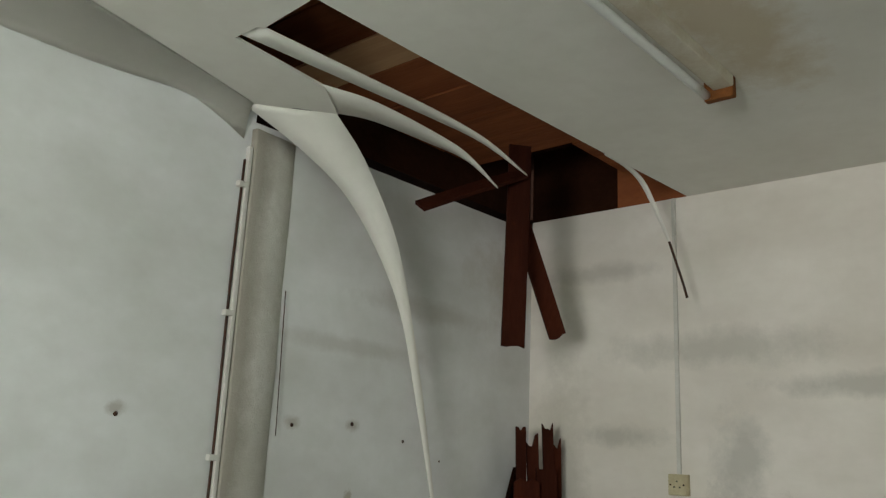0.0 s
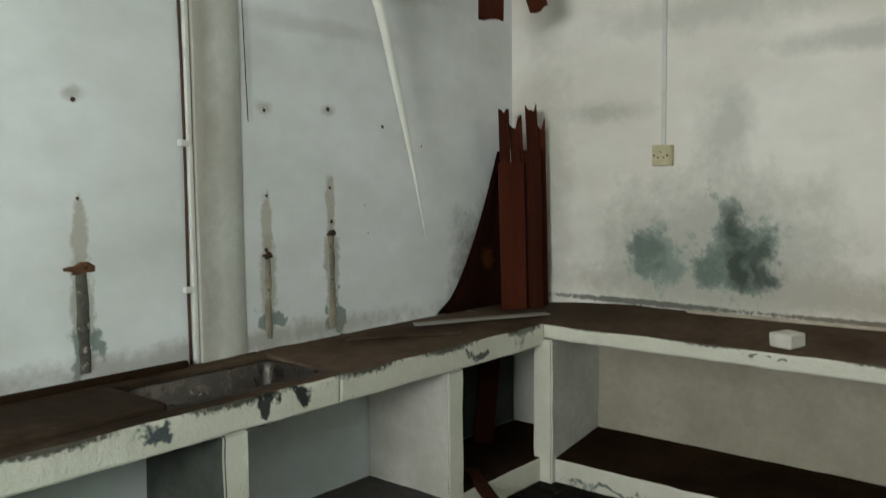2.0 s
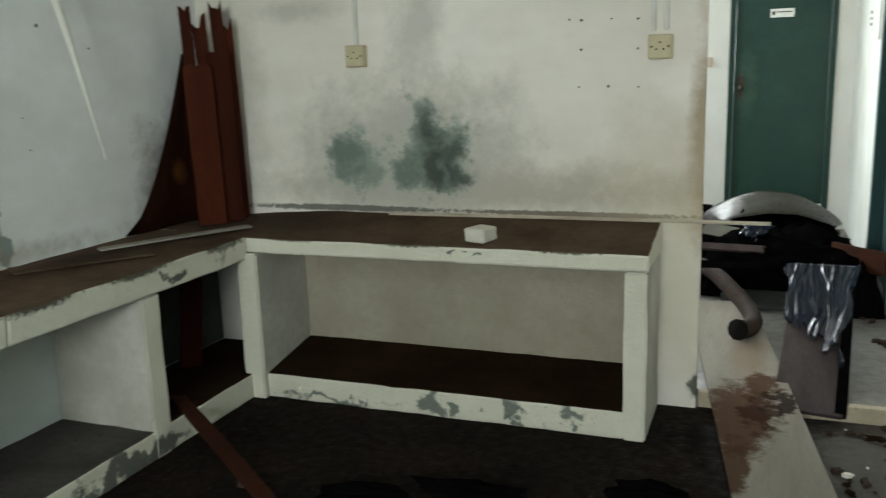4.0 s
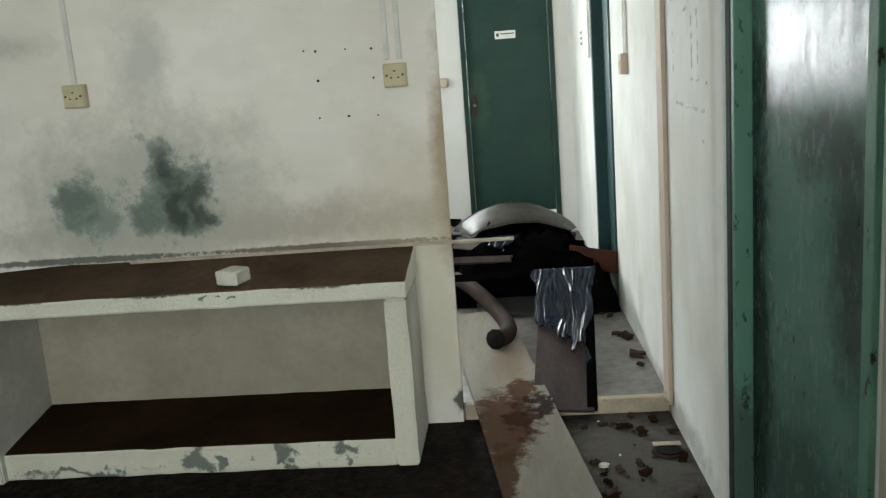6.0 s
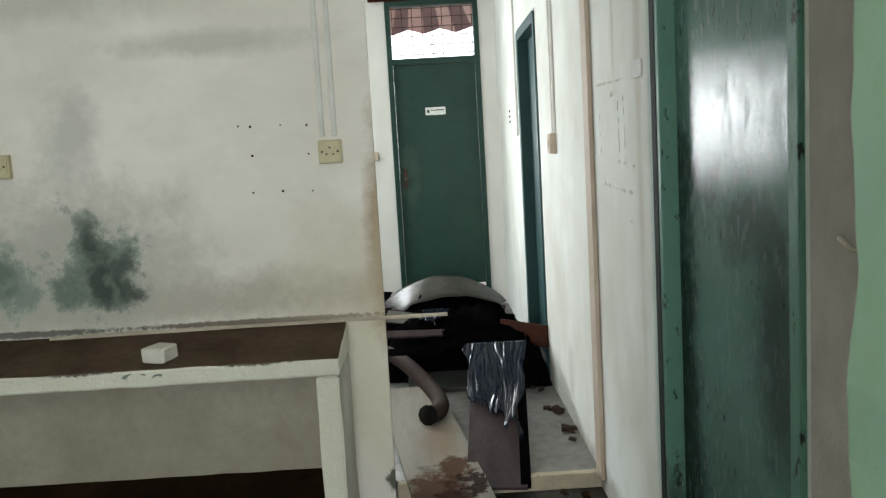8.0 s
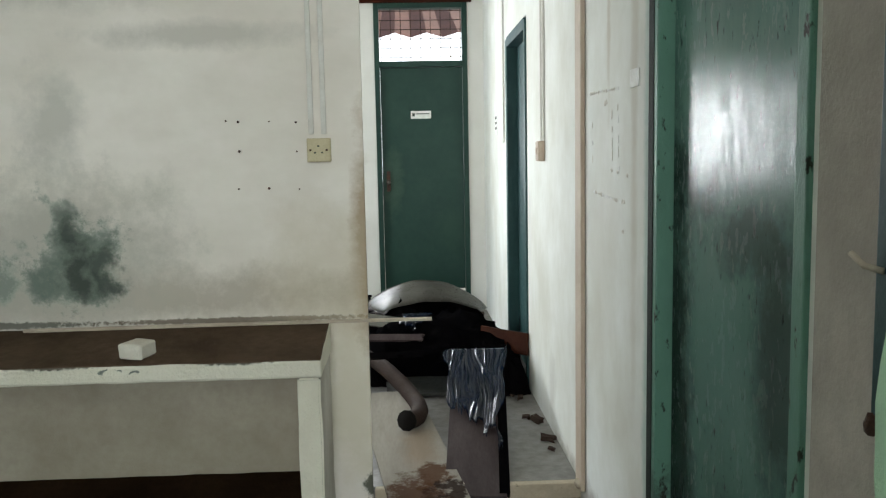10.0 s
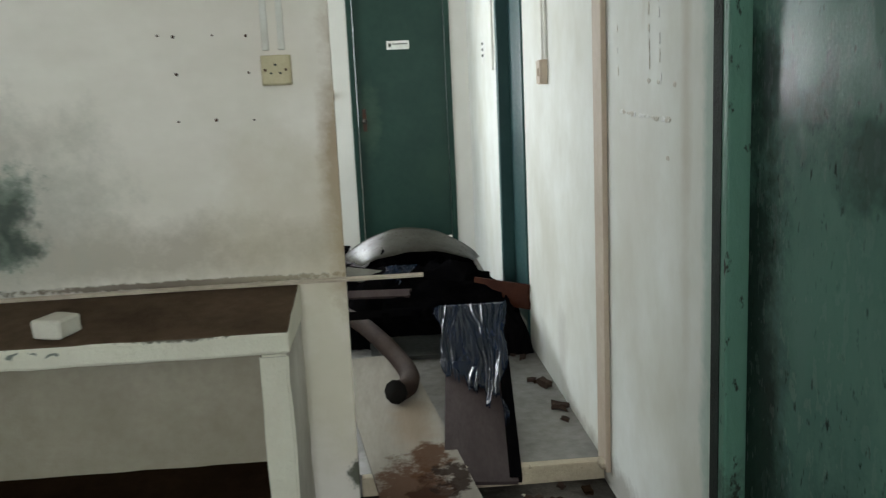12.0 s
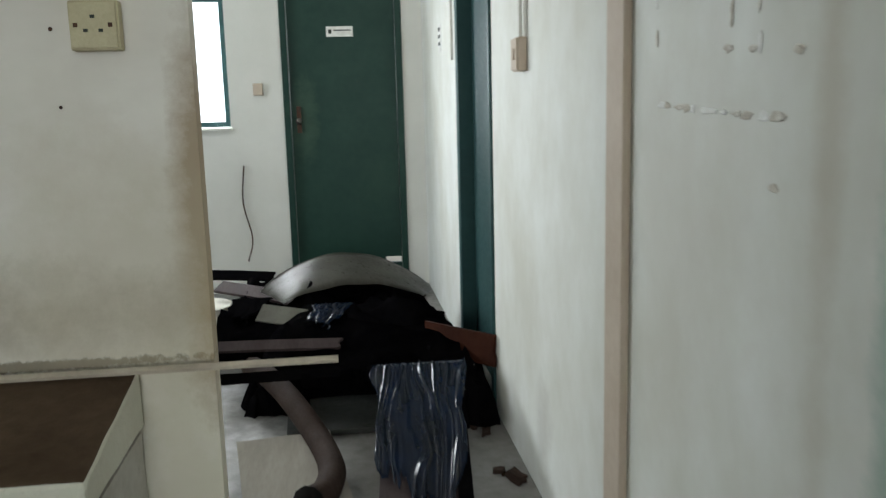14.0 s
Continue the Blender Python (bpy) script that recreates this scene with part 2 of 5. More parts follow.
counter_paint = surface("peeling_white_paint_on_cement", (0.72, 0.70, 0.60), 0.7, second=(0.57, 0.54, 0.43), amount=0.5, scale=3.0,
                        third=(0.16, 0.17, 0.145), scale3=34, cut3=0.70, soft3=0.012, bump=0.5, bump_scale=70, least=0.011,
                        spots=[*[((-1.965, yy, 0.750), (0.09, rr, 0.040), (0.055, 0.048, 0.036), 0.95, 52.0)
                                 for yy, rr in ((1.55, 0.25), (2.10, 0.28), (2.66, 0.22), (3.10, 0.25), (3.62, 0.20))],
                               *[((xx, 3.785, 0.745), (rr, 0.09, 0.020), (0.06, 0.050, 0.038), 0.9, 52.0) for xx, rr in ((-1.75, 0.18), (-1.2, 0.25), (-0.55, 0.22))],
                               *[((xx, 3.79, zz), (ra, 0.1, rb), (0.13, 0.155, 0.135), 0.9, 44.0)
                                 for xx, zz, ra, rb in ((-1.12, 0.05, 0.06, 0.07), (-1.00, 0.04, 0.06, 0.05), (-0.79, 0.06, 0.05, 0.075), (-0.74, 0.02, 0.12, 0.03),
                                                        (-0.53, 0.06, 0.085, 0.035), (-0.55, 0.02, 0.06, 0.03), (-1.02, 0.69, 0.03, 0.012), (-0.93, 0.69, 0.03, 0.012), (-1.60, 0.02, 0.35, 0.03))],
                               ((-1.965, 2.33, 0.71), (0.08, 0.075, 0.05), (0.012, 0.014, 0.016), 0.97, 44.0),
                               ((-1.965, 2.22, 0.745), (0.08, 0.13, 0.03), (0.02, 0.022, 0.022), 0.95, 44.0),
                               ((-1.965, 1.83, 0.70), (0.08, 0.055, 0.045), (0.05, 0.065, 0.075), 0.95, 40.0),
                               ((-1.965, 3.27, 0.695), (0.08, 0.06, 0.025), (0.05, 0.055, 0.05), 0.9, 40.0),
                               ((-1.965, 3.66, 0.72), (0.08, 0.10, 0.06), (0.20, 0.21, 0.18), 0.85, 34.0),
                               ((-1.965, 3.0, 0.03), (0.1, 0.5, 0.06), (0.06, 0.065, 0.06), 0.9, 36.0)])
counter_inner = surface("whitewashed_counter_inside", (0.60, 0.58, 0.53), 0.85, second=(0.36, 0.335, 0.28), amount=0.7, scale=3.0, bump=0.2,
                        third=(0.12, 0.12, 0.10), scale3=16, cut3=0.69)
# Near-black cement: the deep shade inside the bays is in its colour.
darkened = surface("shaded_bay_cement", (0.10, 0.105, 0.09), 0.9, second=(0.04, 0.045, 0.038), amount=0.8, scale=4.0, bump=0.3)
counter_top = surface("dirty_brown_cement", (0.125, 0.086, 0.058), 0.75, second=(0.045, 0.029, 0.018), amount=0.8, scale=2.6,
                      third=(0.16, 0.125, 0.09), scale3=46, cut3=0.70, bump=0.3, bump_scale=90, spec=0.05,
                      spots=[((-1.95, 4.05, 0.78), (0.6, 0.25, 0.3), (0.035, 0.024, 0.015), 0.6, -5.0), ((-2.2, 1.75, 0.76), (0.6, 0.9, 0.3), (0.022, 0.014, 0.009), 0.85, 3.0), ((-2.25, 3.2, 0.76), (0.16, 0.5, 0.3), (0.028, 0.017, 0.010), 0.7, 5.0)])
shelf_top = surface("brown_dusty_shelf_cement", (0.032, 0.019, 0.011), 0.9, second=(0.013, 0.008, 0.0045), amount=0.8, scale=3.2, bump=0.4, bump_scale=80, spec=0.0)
door_green = surface("mottled_green_gloss_paint", (0.125, 0.24, 0.203), 0.05, second=(0.070, 0.150, 0.126), amount=0.85, scale=4.2,
                     third=(0.012, 0.022, 0.018), scale3=48, cut3=0.60, bump=0.08, bump_scale=190, stretch=(1, 1, 0.40), rough2=0.36, soft3=0.08, spec=0.06,
                     spots=[((0.84, 3.12, 0.70), (0.2, 0.19, 1.00), (0.008, 0.014, 0.011), 0.9, -9.0),
                            ((0.84, 3.00, 1.36), (0.2, 0.22, 0.10), (0.012, 0.022, 0.018), 0.7, -16.0),
                            ((0.84, 2.46, 1.00), (0.2, 0.15, 0.36), (0.014, 0.026, 0.021), 0.7, -14.0),
                            ((0.84, 2.62, 1.25), (0.2, 0.30, 0.10), (0.020, 0.038, 0.031), 0.6, -20.0),
                            ((0.84, 2.85, 0.95), (0.2, 0.20, 0.20), (0.115, 0.235, 0.195), 0.6, -8.0),
                            ((0.84, 2.75, 0.35), (0.2, 0.50, 0.35), (0.024, 0.052, 0.042), 0.7, -6.0)])
door_far = surface("dark_green_door_paint", (0.021, 0.053, 0.041), 0.35, second=(0.012, 0.034, 0.027), amount=0.6, scale=2.2, bump=0.05,
                   spots=[((-0.02, 8.25, 1.25), (0.12, 0.3, 0.38), (0.045, 0.085, 0.060), 0.75, 7.0),
                          ((0.5, 8.25, 0.8), (0.25, 0.3, 0.25), (0.025, 0.06, 0.043), 0.6, 5.0)])
frame_teal = surface("dark_teal_frame_paint", (0.030, 0.075, 0.075), 0.4, second=(0.018, 0.045, 0.045), amount=0.6, scale=4.0, bump=0.1)
red_wood = surface("reddish_brown_bare_timber", (0.080, 0.018, 0.007), 0.75, second=(0.036, 0.007, 0.003), amount=0.8, scale=3.0, bump=0.3,
                   bump_scale=60, stretch=(3, 3, 0.5), random_tone=0.6, spec=0.12)
attic_wood = surface("brown_ceiling_plank", (0.34, 0.115, 0.045), 0.8, second=(0.17, 0.050, 0.020), amount=0.7, spec=0.1, scale=3.0, bump=0.3,
                     bump_scale=60, stretch=(0.4, 4, 1), random_tone=0.75)
# Much darker copy of attic_wood; the roof space's shade is in its colour.
attic_dark = surface("shaded_brown_boards", (0.034, 0.012, 0.006), 0.85, second=(0.015, 0.006, 0.003), amount=0.7, scale=4, spec=0.05, bump=0.2)
attic_pale = surface("tan_ceiling_plank", (0.58, 0.36, 0.20), 0.75, second=(0.38, 0.20, 0.10), amount=0.6, scale=3.0, bump=0.3, stretch=(0.4, 4, 1))
rusty = surface("orange_rust", (0.23, 0.085, 0.025), 0.85, second=(0.10, 0.04, 0.015), amount=0.7, scale=20, bump=0.4)
lamp_body = surface("yellowed_white_enamel", (0.66, 0.62, 0.52), 0.4, second=(0.45, 0.36, 0.24), amount=0.6, scale=9, bump=0.05)
tube_glass = surface("white_lamp_tube", (0.82, 0.83, 0.80), 0.25, second=(0.7, 0.7, 0.66), amount=0.3, scale=6, bump=0.0)
plastic_cream = surface("yellowed_cream_plastic", (0.60, 0.54, 0.36), 0.45, second=(0.40, 0.33, 0.2), amount=0.6, scale=14, third=(0.12, 0.1, 0.06), scale3=90, cut3=0.72, bump=0.1)
plastic_white = surface("dusty_white_conduit", (0.70, 0.69, 0.65), 0.5, second=(0.5, 0.47, 0.4), amount=0.5, scale=9, bump=0.05)
beige_trim = surface("brownish_cover_strip", (0.55, 0.46, 0.37), 0.6, second=(0.42, 0.33, 0.25), amount=0.6, scale=4, bump=0.1)
dark_metal = surface("dark_old_iron", (0.05, 0.04, 0.035), 0.6, metal=0.3, second=(0.12, 0.05, 0.025), amount=0.7, scale=30, bump=0.3)
steel = surface("dull_stainless_steel", (0.15, 0.138, 0.125), 0.20, metal=0.9, second=(0.04, 0.030, 0.024), amount=0.8, scale=2.2, bump=0.03, rough2=0.38)
steel_grimy = surface("grimy_brown_steel", (0.040, 0.027, 0.020), 0.5, metal=0.2, second=(0.016, 0.011, 0.008), amount=0.8, scale=5, bump=0.15, spec=0.2, rough2=0.7)
block_white = surface("chalky_white_block", (0.74, 0.71, 0.63), 0.85, second=(0.56, 0.52, 0.44), amount=0.5, scale=14, bump=0.4)
batten_pale = surface("pale_dusty_batten", (0.62, 0.55, 0.45), 0.75, second=(0.30, 0.24, 0.18), amount=0.6, scale=6, bump=0.2)
ply_pale = surface("pale_stained_plywood", (0.30, 0.275, 0.24), 0.8, second=(0.20, 0.178, 0.15), amount=0.7, scale=3, spec=0.05, bump=0.15, stretch=(3, 0.6, 1),
                   spots=[((0.12, 4.60, 0.07), (0.10, 0.30, 0.3), (0.24, 0.175, 0.12), 0.6, -6.0),
                          ((0.09, 3.98, 0.07), (0.19, 0.42, 0.3), (0.070, 0.030, 0.012), 0.9, 13.0),
                          ((0.09, 3.60, 0.07), (0.07, 0.28, 0.3), (0.065, 0.031, 0.013), 0.9, 14.0),
                          ((0.19, 4.28, 0.07), (0.12, 0.17, 0.3), (0.070, 0.030, 0.011), 0.9, 17.0),
                          ((0.17, 4.02, 0.07), (0.10, 0.18, 0.3), (0.034, 0.012, 0.005), 0.9, 22.0),
                          ((0.25, 4.12, 0.07), (0.055, 0.17, 0.3), (0.020, 0.010, 0.006), 0.92, 24.0)])
panel_mauve = surface("grey_brown_soaked_panel", (0.062, 0.047, 0.047), 0.6, spec=0.1, second=(0.030, 0.020, 0.019), amount=0.7, scale=4, bump=0.25, stretch=(3, 0.8, 0.8))
blue_film = surface("blue_black_plastic_film", (0.002, 0.003, 0.005), 0.10, second=(0.005, 0.010, 0.025), amount=0.9, scale=5, spec=0.08, rough2=0.28, bump=0.05, bump_scale=30, stretch=(2.5, 0.8, 1))
black_film = surface("black_plastic_film", (0.002, 0.002, 0.0025), 0.5, second=(0.005, 0.0045, 0.0045), amount=0.7, scale=5, bump=0.25, bump_scale=24, rough2=0.8)
black_film.node_tree.nodes["Principled BSDF"].inputs["Specular IOR Level"].default_value = 0.0
hose_brown = surface("brown_muddy_hose", (0.040, 0.026, 0.020), 0.7, spec=0.08, second=(0.020, 0.012, 0.009), amount=0.7, scale=9, bump=0.2)
hose_dark = surface("black_hose_inside", (0.006, 0.005, 0.004), 0.9, bump=0.0)
curved_grey = surface("grey_fibre_sheet", (0.135, 0.13, 0.11), 0.25, second=(0.07, 0.064, 0.052), amount=0.7, scale=5, bump=0.15)
sheet_dark = surface("dark_brown_warped_hardboard", (0.050, 0.015, 0.007), 0.7, second=(0.022, 0.007, 0.004), amount=0.7, scale=4, bump=0.15, spec=0.1,
                     spots=[((-2.35, 3.95, 1.02), (0.2, 0.07, 0.09), (0.28, 0.10, 0.03), 0.8, 8.0)])
brick_red = surface("broken_red_brick", (0.070, 0.045, 0.034), 0.95, second=(0.038, 0.028, 0.022), amount=0.7, scale=18, bump=0.5, random_tone=0.5)
paper = surface("faded_white_paper", (0.88, 0.88, 0.86), 0.8, second=(0.5, 0.47, 0.4), amount=0.5, scale=20, bump=0.05)
ink = surface("dark_grey_ink", (0.06, 0.07, 0.06), 0.8, bump=0.0)
glue = surface("brown_glue_residue", (0.47, 0.41, 0.33), 0.7, second=(0.75, 0.73, 0.66), amount=0.9, scale=40, bump=0.4)
roof_red = surface("weathered_red_roof_sheet", (0.30, 0.13, 0.09), 0.7, second=(0.18, 0.09, 0.07), amount=0.6, scale=2, bump=0.1)
grass_mat = surface("pale_concrete_yard", (0.50, 0.48, 0.43), 0.95, second=(0.35, 0.34, 0.28), amount=0.8, scale=0.8, bump=0.3)
# Self-lit material that stands in for the brightness outdoors.
glare = bpy.data.materials.new("glowing_backdrop")
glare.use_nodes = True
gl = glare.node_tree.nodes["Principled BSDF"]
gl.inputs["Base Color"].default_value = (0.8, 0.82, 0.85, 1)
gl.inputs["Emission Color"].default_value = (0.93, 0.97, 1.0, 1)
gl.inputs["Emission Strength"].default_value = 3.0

# ---- building helpers ----


def box(bm, x0, x1, y0, y1, z0, z1):
    """An axis-aligned block added to bm; returns its vertices."""
    v = [bm.verts.new((x, y, z)) for z in (z0, z1) for y in (y0, y1) for x in (x0, x1)]
    for f in ((0, 2, 3, 1), (4, 5, 7, 6), (0, 1, 5, 4), (2, 6, 7, 3), (0, 4, 6, 2), (1, 3, 7, 5)):
        bm.faces.new([v[i] for i in f])
    return v


def soften(bm, width=0.004, segments=2):
    bmesh.ops.bevel(bm, geom=list(bm.edges), offset=width, segments=segments, affect="EDGES", profile=0.6)
    return bm


def link(name, bm, mats, smooth=False):
    me = bpy.data.meshes.new(name)
    bmesh.ops.recalc_face_normals(bm, faces=bm.faces)
    bm.to_mesh(me)
    bm.free()
    for m in (mats if isinstance(mats, (list, tuple)) else [mats]):
        me.materials.append(m)
    if smooth:
        for p in me.polygons:
            p.use_smooth = True
    return new(name, me)


def part(name, bm, mats, parent, label="", smooth=False):
    ob = link(name, bm, mats, smooth)
    ob.parent = parent
    if label:
        tagged(ob, label)
    return ob


def thing(name, x, y, z, label, category, group=""):
    ob = new(name)
    ob.empty_display_size = 0.1
    ob.location = (x, y, z)
    return tagged(ob, label, category, group)


def child(name, bm, mats, parent, label="", smooth=False):
    """A part given in world coordinates under a thing that stands at its base."""
    ob = part(name, bm, mats, parent, label, smooth)
    ob.matrix_parent_inverse = Matrix.Translation(parent.location).inverted()
    return ob


def block(x0, x1, y0, y1, z0, z1, bevel=0.0):
    bm = bmesh.new()
    box(bm, x0, x1, y0, y1, z0, z1)
    return soften(bm, bevel) if bevel else bm


def holed(axis, a0, a1, u0, u1, z0, z1, holes):
    """A wall slab between a0 and a1 across its thickness, from u0 to u1, with rectangular openings (u0, u1, z0, z1)."""
    bm = bmesh.new()
    us = sorted({u0, u1, *(v for h in holes for v in h[:2])})
    zs = sorted({z0, z1, *(v for h in holes for v in h[2:])})
    for i in range(len(us) - 1):
        for j in range(len(zs) - 1):
            cu, cz = (us[i] + us[i + 1]) / 2, (zs[j] + zs[j + 1]) / 2
            if any(h[0] < cu < h[1] and h[2] < cz < h[3] for h in holes):
                continue
            if axis == "x":
                box(bm, a0, a1, us[i], us[i + 1], zs[j], zs[j + 1])
            else:
                box(bm, us[i], us[i + 1], a0, a1, zs[j], zs[j + 1])
    bmesh.ops.remove_doubles(bm, verts=bm.verts, dist=1e-5)
    seen = {}
    for f in bm.faces:
        seen.setdefault(tuple(sorted(v.index for v in f.verts)), []).append(f)
    bm.verts.index_update()
    seen = {}
    for f in bm.faces:
        seen.setdefault(tuple(sorted(v.index for v in f.verts)), []).append(f)
    bmesh.ops.delete(bm, geom=[f for fs in seen.values() if len(fs) > 1 for f in fs], context="FACES_ONLY")
    return bm


def structure(name, bm, mats, label="", category=""):
    return tagged(link(name, bm, mats), label, category, kind="structure")


def tube(name, points, radius, mat, parent=None, label="", taper=None, cyclic=False):
    """A round bar or hose along points, as a mesh."""
    bm = bmesh.new()
    pts = [Vector(p) for p in points]
    rings = []
    n = 10
    for i, p in enumerate(pts):
        d = (pts[min(i + 1, len(pts) - 1)] - pts[max(i - 1, 0)]).normalized()
        a = d.orthogonal().normalized() if abs(d.z) > 0.9 else d.cross(Vector((0, 0, 1))).normalized()
        b = d.cross(a).normalized()
        r = radius * (taper[i] if taper else 1)
        rings.append([bm.verts.new(p + a * r * math.cos(k * math.tau / n) + b * r * math.sin(k * math.tau / n)) for k in range(n)])
    for r0, r1 in zip(rings, rings[1:]):
        for k in range(n):
            bm.faces.new((r0[k], r0[(k + 1) % n], r1[(k + 1) % n], r1[k]))
    bm.faces.new(rings[0])
    bm.faces.new(rings[-1])
    ob = link(name, bm, mat, True)
    if parent:
        ob.parent = parent
        ob.matrix_parent_inverse = Matrix.Translation(parent.location).inverted()
    if label:
        tagged(ob, label)
    return ob


def curve_points(points, steps=6):
    """A smooth line (Catmull-Rom) through points."""
    P = [Vector(p) for p in points]
    P = [P[0] * 2 - P[1], *P, P[-1] * 2 - P[-2]]
    out = []
    for i in range(1, len(P) - 2):
        for k in range(steps):
            t = k / steps
            a, b, c, d = P[i - 1:i + 3]
            out.append(0.5 * ((2 * b) + (c - a) * t + (2 * a - 5 * b + 4 * c - d) * t * t + (3 * b - a - 3 * c + d) * t ** 3))
    return out + [P[-2]]


def ribbon(left, right, thick):
    """A bent sheet between two edge lines."""
    bm = bmesh.new()
    L, R = curve_points(left), curve_points(right)
    rows = []
    for i, (l, r) in enumerate(zip(L, R)):
        along = (L[min(i + 1, len(L) - 1)] - L[max(i - 1, 0)])
        n = along.cross(r - l)
        n = n.normalized() * thick if n.length > 1e-9 else Vector((0, 0, thick))
        m = (l + r) / 2 + n * 1.5 * min(1, (r - l).length * 6)
        rows.append([bm.verts.new(p) for p in (l, m, r, r + n, m + n, l + n)])
    for a, b in zip(rows, rows[1:]):
        for k in range(6):
            bm.faces.new((a[k], a[(k + 1) % 6], b[(k + 1) % 6], b[k]))
    bm.faces.new(rows[0])
    bm.faces.new(rows[-1][::-1])
    return bm


def plank(p0, p1, width, thick, facing, ragged=0.0, seed=0):
    """A sawn board from p0 to p1; facing is the way that its broad side looks; ragged breaks its far end."""
    rnd = random.Random(seed)
    p0, p1 = Vector(p0), Vector(p1)
    d = (p1 - p0)
    length = d.length
    d.normalize()
    side = d.cross(Vector(facing)).normalized()
    n = side.cross(d).normalized()
    bm = bmesh.new()
    cols = 5 if ragged else 2
    rows = []
    for s in (0.0, 0.5, 1.0):
        row = []
        for k in range(cols):
            u = (k / (cols - 1) - 0.5) * width
            e = s * length - (rnd.random() * ragged if s == 1.0 else 0)
            w = math.sin(s * 3.1) * thick * 0.25
            row.append((p0 + d * e + side * u + n * (w - thick / 2), p0 + d * e + side * u + n * (w + thick / 2)))
        rows.append([(bm.verts.new(a), bm.verts.new(b)) for a, b in row])
    for a, b in zip(rows, rows[1:]):
        for k in range(cols - 1):
            bm.faces.new((a[k][0], a[k + 1][0], b[k + 1][0], b[k][0]))
            bm.faces.new((a[k][1], b[k][1], b[k + 1][1], a[k + 1][1]))
        bm.faces.new((a[0][0], b[0][0], b[0][1], a[0][1]))
        bm.faces.new((a[-1][0], a[-1][1], b[-1][1], b[-1][0]))
    for r in (rows[0], rows[-1]):
        for k in range(cols - 1):
            bm.faces.new((r[k][0], r[k][1], r[k + 1][1], r[k + 1][0]))
    return bm


def rock(x, y, z, sx, sy, sz, seed, cuts=2, rough=0.35):
    """A small broken lump that stands on z."""
    bm = bmesh.new()
    bmesh.ops.create_icosphere(bm, subdivisions=cuts, radius=1)
    for v in bm.verts:
        k = 1 + rough * noise.noise(v.co * 1.7 + Vector((seed * 3.1, seed, 0)))
        v.co = Vector((v.co.x * sx * k, v.co.y * sy * k, max(v.co.z * k, -0.8) * sz))
    low = min(v.co.z for v in bm.verts)
    bmesh.ops.translate(bm, verts=bm.verts, vec=(x, y, z - low))
    return bm


def chunk(x, y, z, sx, sy, sz, seed):
    """An angular broken piece that lies on z."""
    r = random.Random(seed)
    bm = bmesh.new()
    bmesh.ops.create_cube(bm, size=2)
    bmesh.ops.subdivide_edges(bm, edges=bm.edges, cuts=1, use_grid_fill=True)
    for v in bm.verts:
        v.co = Vector((v.co.x * sx, v.co.y * sy, v.co.z * sz)) * (0.65 + 0.5 * r.random())
    bmesh.ops.rotate(bm, verts=bm.verts, matrix=Euler((r.uniform(-0.2, 0.2), r.uniform(-0.2, 0.2), r.uniform(0, 3))).to_matrix())
    low = min(v.co.z for v in bm.verts)
    bmesh.ops.translate(bm, verts=bm.verts, vec=(x, y, z - low - 0.001))
    return bm


# ---- the rooms ----
CEIL = 2.89
FB = 4.2          # face of the wall with the mould
XA = -2.44        # face of the wall with the pipe marks
XR = 0.8          # face of the long wall with the green doors
WN = 0.06         # thickness of the partition with the mould
HALL = 0.065      # floor level of the passage

structure("floor_kitchen", block(-2.7, 0.95, -2.5, 4.22, -0.2, 0.0), floor_dark, "dark grimy cement kitchen floor with dirt", "floor")
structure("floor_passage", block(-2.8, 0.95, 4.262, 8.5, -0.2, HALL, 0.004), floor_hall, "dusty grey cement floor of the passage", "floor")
structure("trim_step", block(-0.075, 0.80, 4.22, 4.262, -0.1, HALL + 0.002, 0.006), step_paint, "worn cream painted edge of a low step", "step")
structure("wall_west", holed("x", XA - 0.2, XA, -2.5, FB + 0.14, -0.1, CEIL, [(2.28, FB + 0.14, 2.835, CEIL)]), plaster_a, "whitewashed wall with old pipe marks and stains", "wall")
bm = holed("y", FB, FB + WN, XA, -0.083, -0.1, CEIL, [])
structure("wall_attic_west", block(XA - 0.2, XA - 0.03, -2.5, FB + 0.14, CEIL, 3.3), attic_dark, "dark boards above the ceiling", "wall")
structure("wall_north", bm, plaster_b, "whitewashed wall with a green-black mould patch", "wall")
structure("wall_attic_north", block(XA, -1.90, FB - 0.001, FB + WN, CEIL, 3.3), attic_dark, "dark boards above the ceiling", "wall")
structure("wall_attic_north_planks", block(-1.90, 0.95, FB - 0.001, FB + WN, CEIL, 3.3), attic_wood, "brown boards above the ceiling", "wall")
structure("wall_east", holed("x", XR, XR + 0.15, 1.6, 8.3, -0.1, CEIL, [(2.27, 3.22, -0.1, 2.12), (5.70, 6.62, -0.1, 2.26)]), plaster_r,
          "whitewashed wall with two green doors", "wall")
structure("wall_east_grey", block(XR - 0.004, XR, 1.6, 2.245, 0, CEIL), plaster_grey, "strip of bare grey plaster beside a green door", "wall")
bm = holed("x", 0.54, 0.95, -2.5, 1.6, -0.1, CEIL, [(-0.75, 0.75, 1.35, 2.6)])
for i in range(1, 75):
    bmesh.ops.bisect_plane(bm, geom=list(bm.verts) + list(bm.edges) + list(bm.faces), plane_co=(0, 0, i * 0.039), plane_no=(0, 0, 1))
